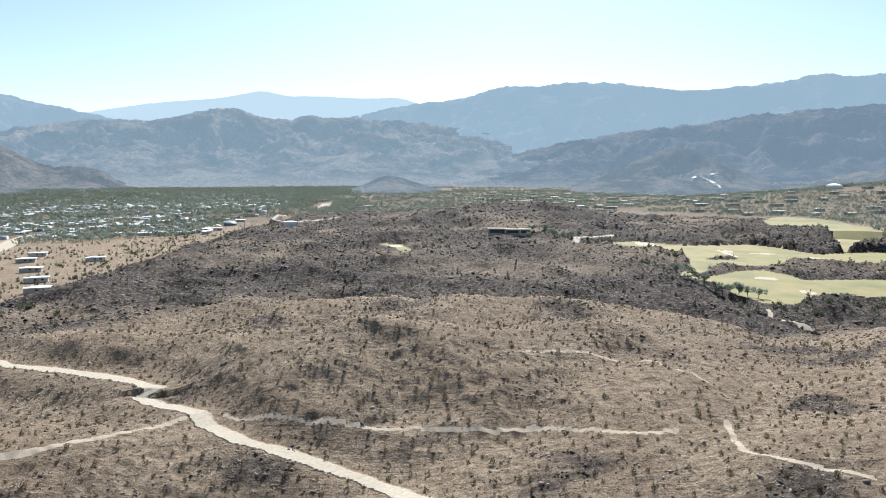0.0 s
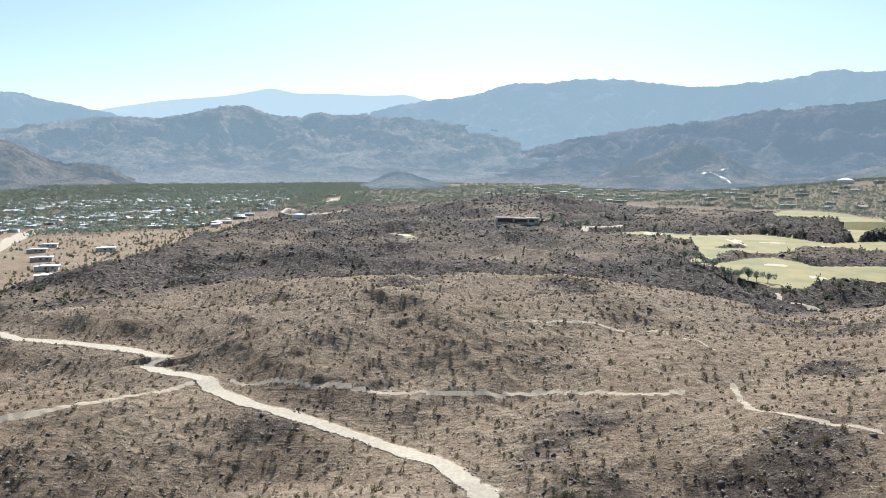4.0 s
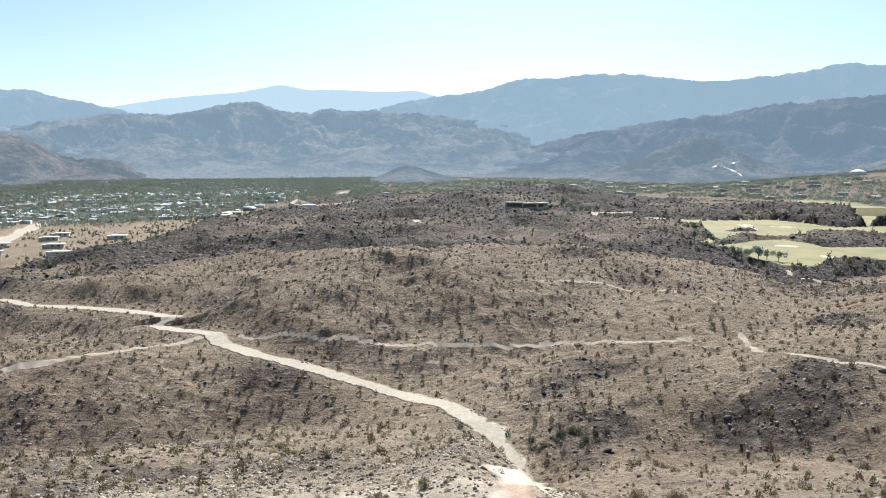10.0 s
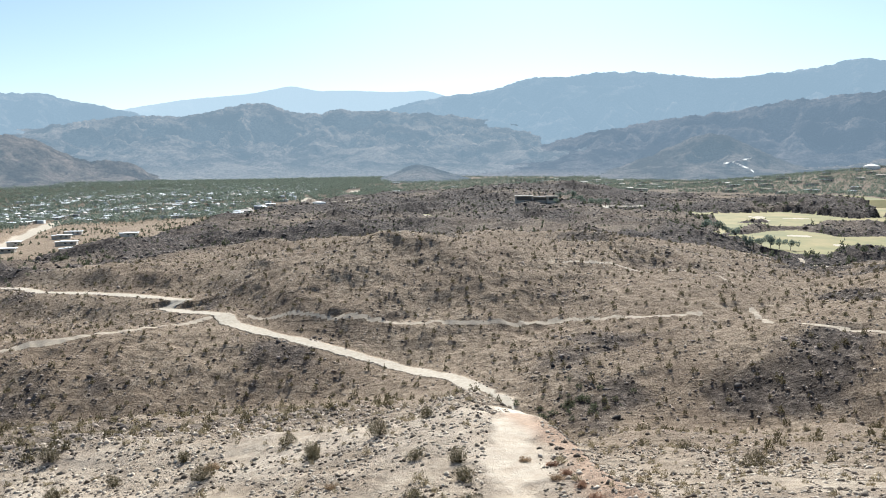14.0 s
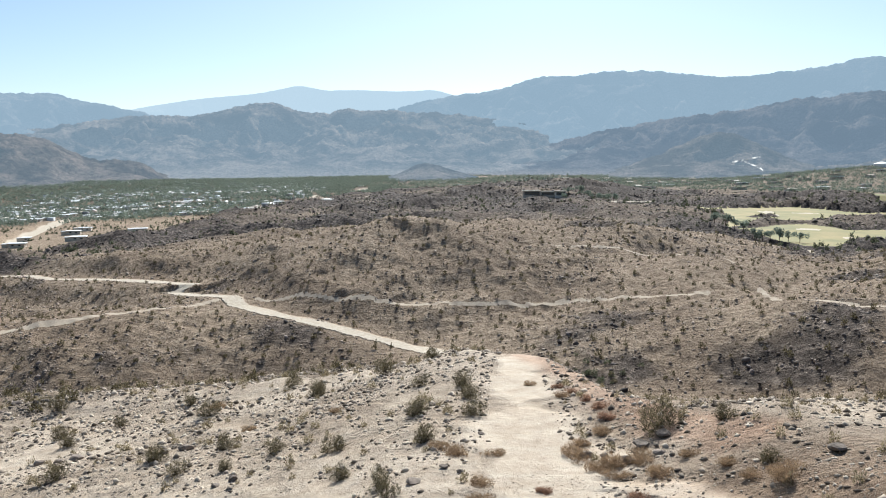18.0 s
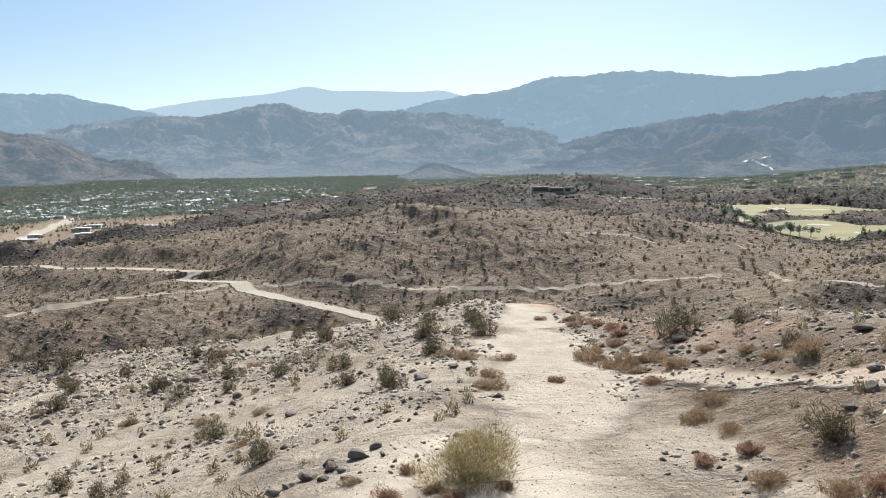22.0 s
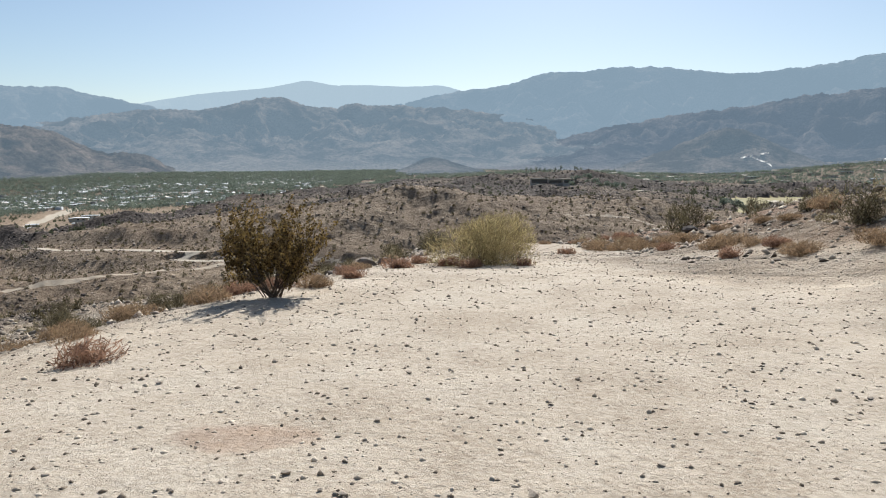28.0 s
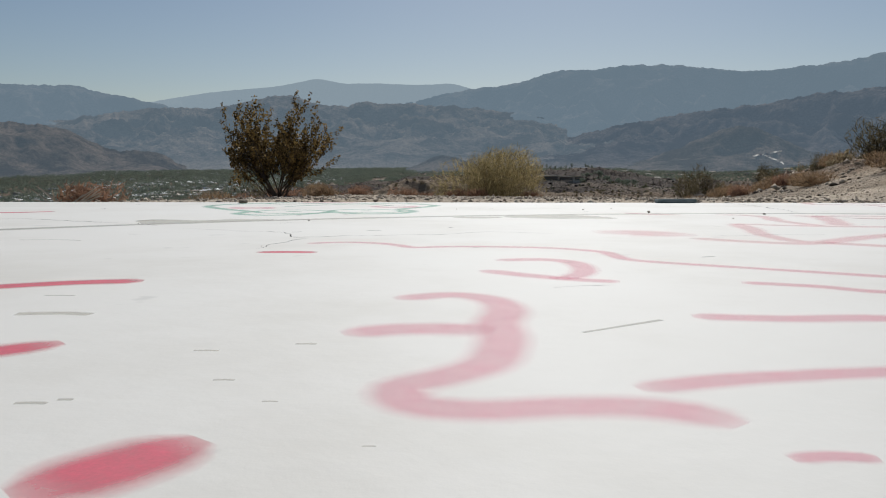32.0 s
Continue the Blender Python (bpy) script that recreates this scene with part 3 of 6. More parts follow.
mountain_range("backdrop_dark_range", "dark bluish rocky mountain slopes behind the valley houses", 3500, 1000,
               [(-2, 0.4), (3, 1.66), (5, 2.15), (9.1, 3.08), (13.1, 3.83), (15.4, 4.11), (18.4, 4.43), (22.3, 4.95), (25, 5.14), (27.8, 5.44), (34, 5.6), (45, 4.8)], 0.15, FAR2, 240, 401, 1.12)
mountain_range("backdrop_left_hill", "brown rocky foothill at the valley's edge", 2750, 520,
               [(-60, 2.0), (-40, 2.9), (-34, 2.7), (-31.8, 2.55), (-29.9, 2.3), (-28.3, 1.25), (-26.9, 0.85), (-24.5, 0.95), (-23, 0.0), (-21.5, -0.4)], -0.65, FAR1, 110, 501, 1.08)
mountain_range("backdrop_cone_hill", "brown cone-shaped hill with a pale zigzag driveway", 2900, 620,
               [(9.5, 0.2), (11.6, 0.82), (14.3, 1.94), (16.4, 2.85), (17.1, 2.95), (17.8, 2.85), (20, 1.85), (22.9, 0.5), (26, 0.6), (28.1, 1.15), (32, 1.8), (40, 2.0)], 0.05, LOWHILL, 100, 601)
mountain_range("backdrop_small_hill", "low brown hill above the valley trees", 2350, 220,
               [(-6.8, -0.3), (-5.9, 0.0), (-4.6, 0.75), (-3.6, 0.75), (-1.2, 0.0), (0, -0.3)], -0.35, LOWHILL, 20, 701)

# ---- parts and scattering ----
def part(name, bm, material, parent=None, label="", smooth=False):
    me = bpy.data.meshes.new(name)
    if smooth:
        for f in bm.faces:
            f.smooth = True
    bm.to_mesh(me)
    bm.free()
    me.materials.append(material)
    ob = new(name, me)
    if parent is not None:
        ob.parent = parent
    return tagged(ob, label)


def raw_part(name, verts, faces, material, parent=None, label=""):
    """faces: an array of triangles or quads."""
    ob = grid_mesh(name, verts, faces, material, smooth=False)
    if parent is not None:
        ob.parent = parent
    return tagged(ob, label)


def thing(name, x, y, z, label, category, group=""):
    ob = new(name)
    ob.location = (x, y, z)
    return tagged(ob, label, category, group)


def ground_z(x, y):
    return float(land(np.array([float(x)]), np.array([float(y)]))[0])


def plain(name, dark, pale, scale, rough=0.9, spread=0.0, bumpy=0.0, rnd="island", leaf=0.0):
    """A material whose colour wanders with position and from piece to piece."""
    m, t, b = nodes_of(name)
    p = position(t)
    fac = noise_node(t, scale, 5, 0.6, p)
    if spread:
        if rnd == "island":
            r = t.nodes.new("ShaderNodeNewGeometry").outputs["Random Per Island"]
        else:
            r = t.nodes.new("ShaderNodeObjectInfo").outputs["Random"]
        fac = math_node(t, "ADD", math_node(t, "MULTIPLY", fac, 1 - spread), math_node(t, "MULTIPLY", r, spread))
    col = ramp(t, fac, [(0.25, dark), (0.75, pale)])
    link(t, col, b.inputs["Base Color"])
    b.inputs["Roughness"].default_value = rough
    b.inputs["Specular IOR Level"].default_value = 0.2
    if leaf:
        tr = t.nodes.new("ShaderNodeBsdfTranslucent")
        link(t, col, tr.inputs["Color"])
        mx = t.nodes.new("ShaderNodeMixShader")
        mx.inputs["Fac"].default_value = leaf
        link(t, b.outputs[0], mx.inputs[1])
        link(t, tr.outputs[0], mx.inputs[2])
        link(t, mx.outputs[0], t.nodes["Material Output"].inputs["Surface"])
    if bumpy:
        bump(t, b, noise_node(t, scale * 4, 5, 0.7, p), 0.6, bumpy)
    return m


SHRUB = plain("dull_olive_leaves", (0.055, 0.045, 0.026), (0.20, 0.165, 0.095), 0.2, spread=0.7, leaf=0.4)
DARKSHRUB = plain("dark_green_leaves", (0.045, 0.050, 0.030), (0.16, 0.165, 0.10), 0.1, spread=0.7, leaf=0.4)
TREE = plain("tree_leaves", (0.10, 0.123, 0.095), (0.25, 0.28, 0.22), 0.02, spread=0.6, leaf=0.45)
DRY = plain("dry_straw", (0.15, 0.10, 0.060), (0.42, 0.29, 0.175), 2.0, spread=0.6, leaf=0.45)
DRYGRASS = plain("dull_dry_grass", (0.16, 0.125, 0.075), (0.40, 0.33, 0.21), 0.5, spread=0.7, leaf=0.4)
RUSSET = plain("russet_dry_leaves", (0.17, 0.095, 0.064), (0.40, 0.24, 0.155), 2.0, spread=0.6, leaf=0.45)
BROOM = plain("yellow_green_twigs", (0.17, 0.13, 0.06), (0.45, 0.365, 0.185), 3.0, spread=0.7, leaf=0.5)
CREOSOTE = plain("bronze_green_leaves", (0.05, 0.034, 0.014), (0.27, 0.18, 0.065), 4.0, rough=0.6, spread=0.7, leaf=0.45)
STEM = plain("grey_brown_stems", (0.045, 0.033, 0.024), (0.16, 0.12, 0.09), 6.0, spread=0.4)
DARKROCK = plain("dark_varnished_rock", (0.034, 0.027, 0.023), (0.22, 0.175, 0.145), 0.25, spread=0.7)
ROCKM = plain("desert_varnished_rock", (0.07, 0.052, 0.040), (0.42, 0.335, 0.26), 0.25, spread=0.6, bumpy=0.2)
STONEM = plain("grey_tan_stone", (0.085, 0.066, 0.052), (0.36, 0.295, 0.23), 9.0, spread=0.6, bumpy=0.01)
FINE_GRAVEL = plain("sandy_gravel", (0.20, 0.155, 0.112), (0.60, 0.505, 0.395), 12.0, spread=0.75)
GRAVELM = plain("pale_gravel", (0.105, 0.08, 0.058), (0.50, 0.415, 0.32), 12.0, spread=0.75)
BOULDERM = plain("fractured_grey_rock", (0.065, 0.050, 0.040), (0.33, 0.265, 0.21), 3.0, spread=0.3, bumpy=0.05, rnd="object")
rng = np.random.default_rng(7)


def blades_template(n, width, height, blade, seed, up=0.6):
    """A shrub of n loose triangles in a rough dome, denser towards its rim."""
    g = np.random.default_rng(seed)
    d = g.normal(size=(n, 3))
    d[:, 2] = np.abs(d[:, 2]) * 0.9 + 0.05
    d /= np.linalg.norm(d, axis=1)[:, None]
    lump = 0.75 + 0.35 * np.sin(d[:, 0] * 5 + seed) * np.cos(d[:, 1] * 4 - seed)
    c = d * (g.uniform(0.35, 1.0, n) ** 0.6 * lump)[:, None] * np.array([width / 2, width / 2, height])
    a = d + g.normal(size=(n, 3)) * 0.5 + np.array([0, 0, up])
    a /= np.linalg.norm(a, axis=1)[:, None]
    b = np.cross(a, g.normal(size=(n, 3)))
    b /= np.linalg.norm(b, axis=1)[:, None]
    s = blade * g.uniform(0.6, 1.3, n)[:, None]
    v = np.stack([c - b * s * 0.4 - a * s * 0.4, c + b * s * 0.4 - a * s * 0.3, c + a * s * 0.8], 1)
    v[:, :, 2] = np.maximum(v[:, :, 2], 0.0)
    return v.reshape(-1, 3), np.arange(n * 3).reshape(n, 3)


PHI = (1 + 5 ** 0.5) / 2
ICO_V = np.array([(-1, PHI, 0), (1, PHI, 0), (-1, -PHI, 0), (1, -PHI, 0), (0, -1, PHI), (0, 1, PHI), (0, -1, -PHI), (0, 1, -PHI), (PHI, 0, -1), (PHI, 0, 1), (-PHI, 0, -1), (-PHI, 0, 1)]) / 1.902
ICO_F = np.array([(0, 11, 5), (0, 5, 1), (0, 1, 7), (0, 7, 10), (0, 10, 11), (1, 5, 9), (5, 11, 4), (11, 10, 2), (10, 7, 6), (7, 1, 8), (3, 9, 4), (3, 4, 2), (3, 2, 6), (3, 6, 8), (3, 8, 9), (4, 9, 5), (2, 4, 11), (6, 2, 10), (8, 6, 7), (9, 8, 1)])


def rock_template(seed, flat=0.6):
    g = np.random.default_rng(seed)
    v = ICO_V * g.uniform(0.62, 1.25, (12, 1)) * np.array([g.uniform(0.8, 1.3), g.uniform(0.7, 1.1), flat])
    return v * 0.5 + np.array([0, 0, 0.1]), ICO_F


def tree_template(seed, height=8.0, spread=6.0, n=30):
    """A small far tree: trunk, three limbs and a lumpy crown of leaf clumps."""
    g = np.random.default_rng(seed)
    vs, fs, k = [], [], 0

    def prism(a, b, ra, rb):
        nonlocal k
        for p, r in ((a, ra), (b, rb)):
            for q in range(4):
                vs.append((p[0] + r * math.cos(q * 1.571), p[1] + r * math.sin(q * 1.571), p[2]))
        for q in range(4):
            w = (q + 1) % 4
            fs.extend([(k + q, k + w, k + 4 + w), (k + q, k + 4 + w, k + 4 + q)])
        k += 8
    prism((0, 0, 0), (0, 0, height * 0.45), 0.25, 0.16)
    lobes = [(g.normal() * spread * 0.22, g.normal() * spread * 0.22, height * g.uniform(0.45, 0.8), spread * g.uniform(0.22, 0.36)) for _ in range(4)]
    prism((0, 0, height * 0.3), lobes[0][:3], 0.12, 0.05)
    for i in range(n):
        lx, ly, lz, lr = lobes[i % 4]
        d = g.normal(size=3)
        d /= np.linalg.norm(d)
        c = np.array([lx, ly, lz]) + d * lr * g.uniform(0.5, 1.0)
        a = d + g.normal(size=3) * 0.7
        a /= np.linalg.norm(a)
        b = np.cross(a, g.normal(size=3))
        b /= np.linalg.norm(b)
        s = lr * g.uniform(0.55, 0.95)
        vs.extend([tuple(c - a * s * 0.6 - b * s * 0.5), tuple(c - a * s * 0.5 + b * s * 0.5), tuple(c + a * s * 0.7)])
        fs.append((k, k + 1, k + 2))
        k += 3
    return np.array(vs), np.array(fs)


def scatter(name, templates, x, y, z, size, material, label, category, sink=0.0, tilt=0.0, stretch=0.25):
    """One object of kind stuff out of many turned and scaled copies of some templates."""
    g = np.random.default_rng(len(x))
    vs, fs, off = [], [], 0
    which = g.integers(0, len(templates), len(x))
    for t, (tv, tf) in enumerate(templates):
        m = which == t
        n = int(m.sum())
        if not n:
            continue
        an = g.uniform(0, 2 * math.pi, n)
        sc = size[m][:, None] * g.uniform(1 - stretch, 1 + stretch, (n, 3))
        p = tv[None] * sc[:, None, :]
        c, s = np.cos(an)[:, None], np.sin(an)[:, None]
        q = np.stack([p[:, :, 0] * c - p[:, :, 1] * s, p[:, :, 0] * s + p[:, :, 1] * c, p[:, :, 2]], -1)
        if tilt:
            q[:, :, 2] += q[:, :, 0] * g.normal(size=(n, 1)) * tilt
        q += np.stack([x[m], y[m], z[m] - sink * size[m]], -1)[:, None, :]
        vs.append(q.reshape(-1, 3))
        fs.append((tf[None] + (off + np.arange(n) * len(tv))[:, None, None]).reshape(-1, 3))
        off += n * len(tv)
    ob = grid_mesh(name, np.concatenate(vs), np.concatenate(fs), material, smooth=False)
    return tagged(ob, label, category, kind="stuff")


def spots(n, r0, r1, a0=-36.5, a1=33, seed=1, power=2.0):
    g = np.random.default_rng(seed)
    r = (r0 ** power + (r1 ** power - r0 ** power) * g.uniform(size=n)) ** (1 / power)
    a = np.radians(g.uniform(a0, a1, n))
    return r * np.sin(a), r * np.cos(a)


def clear(x, y, gap=1.0):
    """True off the roads, trails and fairways."""
    ok = fairway(x, y) < 0.3
    for pts, half, soft in ROADS + TRAILS:
        ok &= close_to(x, y, pts, 45.0)[0] > half + gap
    return ok


# ---- desert cover ----
SHRUBS = [blades_template(60, 0.95, 1.0, 0.21, k) for k in range(6)]
SLOPE_SHRUBS = [blades_template(120, 0.95, 0.95, 0.125, 10 + k) for k in range(6)]
FINE_SHRUBS = [blades_template(170, 1.0, 0.8, 0.10, 30 + k, 0.9) for k in range(5)]
ROCKS = [rock_template(20 + k, 0.55 + 0.1 * (k % 3)) for k in range(8)]


def chip_template(seed):
    """A small sharp-edged stone of eight faces."""
    g = np.random.default_rng(seed)
    v = np.array([(1, 0, 0), (-1, 0, 0), (0, 1, 0), (0, -1, 0), (0, 0, 0.75), (0, 0, -0.5)]) * g.uniform(0.35, 0.75, (6, 1)) + g.normal(size=(6, 3)) * 0.12
    f = np.array([(0, 2, 4), (2, 1, 4), (1, 3, 4), (3, 0, 4), (2, 0, 5), (1, 2, 5), (3, 1, 5), (0, 3, 5)])
    return v + np.array([0, 0, 0.12]), f


CHIPS = [chip_template(150 + k) for k in range(12)]
# shrubs keep their distance from one another on the dry slopes
gx, gy = np.meshgrid(np.arange(-190, 190, 4.3), np.arange(60, 315, 4.3))
x, y = (gx + rng.uniform(-1.7, 1.7, gx.shape)).ravel(), (gy + rng.uniform(-1.7, 1.7, gx.shape)).ravel()
r = np.hypot(x, y)
keep = clear(x, y, 0.6) & (r > 74) & (r < 312) & (np.abs(np.degrees(np.arctan2(x, y)) + 1.7) < 35) & (fbm(x, y, 30, 3, 101) > -0.30 + 0.2 * rng.uniform(-1, 1, len(x)))
x, y = x[keep], y[keep]
scatter("hillside_shrubs", SLOPE_SHRUBS, x, y, land(x, y), rng.uniform(0.6, 1.7, len(x)), SHRUB, "scattered dull olive desert shrubs on stony slopes", "shrubs", 0.05)
x, y = spots(62000, 66, 325, seed=4, power=1.5)
keep = clear(x, y, -0.1) & (fbm(x, y, 22, 4, 90) + 0.4 * rng.uniform(-1, 1, len(x)) > -0.12)
x, y = x[keep], y[keep]
scatter("hillside_rocks", CHIPS, x, y, land(x, y), (0.16 + 0.55 * rng.uniform(size=len(x)) ** 4) * np.interp(np.hypot(x, y), [66, 300], [0.8, 1.5]), ROCKM, "loose brown stones strewn over desert slopes", "rocks", 0.1, 0.2)
x, y = spots(9000, 74, 330, seed=24)
keep = clear(x, y, 0.2) & (fbm(x, y, 22, 4, 90) + 0.12 * rng.uniform(-1, 1, len(x)) > 0.22)
x, y = x[keep], y[keep]
scatter("outcrop_rocks", ROCKS, x, y, land(x, y), 0.4 + 1.3 * rng.uniform(size=len(x)) ** 3, DARKROCK, "dark varnished rocks of small outcrops", "rocks", 0.2, 0.3)
x, y = spots(52000, 318, 1330, seed=5, power=1.25)
keep = (rockiness(x, y, np.hypot(x, y)) > 0.25) & clear(x, y, 1.0) & (fbm(x, y, 60, 3, 104) > -0.36)
x, y = x[keep], y[keep]
scatter("plateau_boulders", CHIPS, x, y, land(x, y), (0.5 + 1.7 * rng.uniform(size=len(x)) ** 3) * np.interp(np.hypot(x, y), [300, 1200], [0.9, 1.9]), DARKROCK, "dark varnished boulders covering low desert hills", "boulders", 0.1, 0.2)
x, y = spots(6500, 318, 1330, seed=6, power=1.4)
keep = clear(x, y, 0.5) & (x > -0.3 * y - 120)
x, y = x[keep], y[keep]
scatter("plateau_shrubs", SHRUBS, x, y, land(x, y), rng.uniform(1.0, 2.6, len(x)), DARKSHRUB, "dark green desert shrubs between boulders", "shrubs", 0.05)
# a thicket in the ravine
x, y = 17 + 3.5 * rng.normal(size=46), 124 + 2.5 * rng.normal(size=46)
scatter("ravine_thicket", FINE_SHRUBS, x, y, land(x, y), rng.uniform(0.7, 1.9, 46), DARKSHRUB, "dark green thicket in a dry ravine", "thicket", 0.05)
# thicker growth round the fairways
x, y = spots(2600, 395, 1150, -2, 33, seed=8, power=1.5)
g = fairway(x, y)
near_grass = np.maximum.reduce([outline(x, y, p) for p in FAIRWAYS])
keep = (g < 0.35) & (near_grass > -34) & (fbm(x, y, 30, 3, 108) > 0.02)
x, y = x[keep], y[keep]
scatter("fairway_bushes", SHRUBS, x, y, land(x, y), rng.uniform(2.0, 5.0, len(x)), DARKSHRUB, "rounded green bushes and small trees beside the golf grass", "bushes", 0.05)

# ---- the valley ----
TREES = [tree_template(60 + k, 7.0 + (k % 3), 7.0 + (k % 2), 20) for k in range(6)]


def valley_spots(n, r0, r1, a0, a1, seed, level):
    x, y = spots(n, r0, r1, a0, a1, seed, 1.3)
    keep = clear(x, y, 6.0) & (rockiness(x, y, np.hypot(x, y)) < 0.1) & (fbm(x, y, 160, 4, seed + 40) > level)
    return x[keep], y[keep]


x, y = valley_spots(34000, 1000, 2750, -37, -6, 11, -0.5)
keep = ((x < -330 - 0.02 * y) & (np.hypot(x, y) > 1130 - 60 * fbm(x, y, 120, 2, 9))) | (y > 1350)
keep &= rng.uniform(size=len(x)) < np.interp(np.hypot(x, y), [1500, 1900, 2100], [0.5, 0.6, 0.9])
keep &= rng.uniform(size=len(x)) < step(-2, -12, np.degrees(np.arctan2(x, y)))
x, y = x[keep], y[keep]
scatter("town_trees", TREES, x, y, land(x, y), rng.uniform(0.5, 1.15, len(x)), TREE, "dense green street trees of a desert town", "trees")
x, y = valley_spots(30000, 1060, 2750, -12, 33, 12, -0.28)
keep = (y > 1250) | (x > 240)
x, y = x[keep], y[keep]
scatter("valley_trees", TREES, x, y, land(x, y), rng.uniform(0.3, 0.9, len(x)), TREE, "green trees between scattered desert houses", "trees")

WALLM = plain("pale_stucco", (0.42, 0.36, 0.29), (0.62, 0.56, 0.48), 0.3, spread=0.6, rnd="object")
ROOFM = plain("white_roofing", (0.55, 0.55, 0.54), (0.80, 0.80, 0.79), 0.2, rough=0.6, spread=0.7, rnd="object")
TANROOF = plain("tan_roofing", (0.36, 0.31, 0.26), (0.58, 0.52, 0.45), 0.2, spread=0.7, rnd="object")
TOWNM = plain("pale_home_paint", (0.20, 0.19, 0.18), (0.66, 0.66, 0.645), 0.02, rough=0.7, spread=0.8)
GLASS, gt, gb = nodes_of("dark_window_glass")
gb.inputs["Base Color"].default_value, gb.inputs["Roughness"].default_value = (0.03, 0.04, 0.05, 1), 0.15
CONC = plain("pale_tank_paint", (0.66, 0.64, 0.60), (0.80, 0.78, 0.74), 0.3, rough=0.6)


def box(bm, x0, x1, y0, y1, z0, z1):
    v = [bm.verts.new(p) for p in ((x0, y0, z0), (x1, y0, z0), (x1, y1, z0), (x0, y1, z0), (x0, y0, z1), (x1, y0, z1), (x1, y1, z1), (x0, y1, z1))]
    for f in ((3, 2, 1, 0), (4, 5, 6, 7), (0, 1, 5, 4), (1, 2, 6, 5), (2, 3, 7, 6), (3, 0, 4, 7)):
        bm.faces.new([v[k] for k in f])
    return v


def gable(bm, x0, x1, y0, y1, z0, rise, over=0.4):
    x0, x1, y0, y1 = x0 - over, x1 + over, y0 - over, y1 + over
    ym = (y0 + y1) / 2
    low = [bm.verts.new(p) for p in ((x0, y0, z0), (x1, y0, z0), (x1, y1, z0), (x0, y1, z0))]
    top = [bm.verts.new(p) for p in ((x0, ym, z0 + rise), (x1, ym, z0 + rise))]
    bm.faces.new(low[::-1])
    bm.faces.new((low[0], low[1], top[1], top[0]))
    bm.faces.new((low[2], low[3], top[0], top[1]))
    bm.faces.new((low[1], low[2], top[1]))
    bm.faces.new((low[3], low[0], top[0]))


def house(name, w, d, h, roof, label, flat=False, wing=0.0, rise=1.0):
    ob = thing(name, 0, 0, -200, label, "house", "houses in the valley")
    bm = bmesh.new()
    box(bm, -w / 2, w / 2, -d / 2, d / 2, -3.0, h)
    if wing:
        box(bm, -w / 2 - wing, -w / 2 + 0.01, -d * 0.3, d * 0.35, -3.0, h * 0.85)
    part("wall", bm, WALLM, ob)
    bm = bmesh.new()
    if flat:
        box(bm, -w / 2 - 0.8, w / 2 + 0.8, -d / 2 - 0.8, d / 2 + 0.8, h + 0.003, h + 0.5)
        if wing:
            box(bm, -w / 2 - wing - 0.5, -w / 2 - 0.85, -d * 0.35, d * 0.4, h * 0.85 + 0.003, h * 0.85 + 0.4)
    else:
        gable(bm, -w / 2, w / 2, -d / 2, d / 2, h + 0.003, rise)
    part("roof", bm, roof, ob)
    for k in (-0.28, 0.12):
        bm = bmesh.new()
        box(bm, w * k, w * k + w * 0.16, -d / 2 - 0.05, -d / 2 + 0.02, h * 0.35, h * 0.75)
        part("window", bm, GLASS, ob)
    return ob


HOMES = [house("mobile_home", 16, 6.5, 3.0, ROOFM, "single-storey mobile home with a low white gable roof"),
         house("bungalow", 13, 10, 3.2, ROOFM, "pale stucco bungalow with a flat white roof", True, 5),
         house("town_house", 17, 11, 3.4, TANROOF, "tan stucco town house with a low gable roof", rise=1.6)]
VILLAS = [house("villa", 19, 12, 3.6, TANROOF, "wide desert villa with a flat tan roof", True, 7),
          house("villa", 17, 11, 3.8, ROOFM, "pale stucco villa with a white flat roof", True, 7)]


def place(ob, x, y, turn, lift=0.0, first=[]):
    m = pose(x, y, ground_z(x, y) + lift, 0, 0, turn)
    if ob.name in first:
        return copy_thing(ob, m)
    first.append(ob.name)
    ob.matrix_basis = m
    return ob


x, y = spots(2600, 330, 1150, -37, -10, seed=13, power=1.3)
keep = (x < -190 - 0.03 * y) & clear(x, y, 3.0) & (fbm(x, y, 70, 3, 140) > -0.05)
x, y = x[keep], y[keep]
scatter("flat_bushes", SHRUBS, x, y, land(x, y), rng.uniform(1.2, 4.2, len(x)), DARKSHRUB, "green bushes on the sandy valley floor", "bushes", 0.05)

# rows of homes along the streets of the town
g = np.random.default_rng(21)
count = 0
for i in range(40):
    for j in range(34):
        hx = -960 + j * 24 + 6 * g.normal() + i * 3.0
        hy = 1090 + i * 21 + 3 * g.normal()
        a = math.degrees(math.atan2(hx, hy))
        inside = -36 < a < -10.5 and hx < -330 - 0.02 * (hy - 1090) and hx > -1100
        dense = float(fbm(np.array([hx]), np.array([hy]), 200, 3, 61)[0]) - 0.00035 * (hy - 1150)
        if inside and dense > -0.12 and g.uniform() < 0.7 and count < 297 and along(np.array([hx]), np.array([hy]), TOWN_ROAD)[0][0] > 22:
            place(HOMES[int(g.choice(3, p=[0.6, 0.28, 0.12]))], hx, hy, g.choice([8, 98]) + 4 * g.normal(), 0.6)
            count += 1
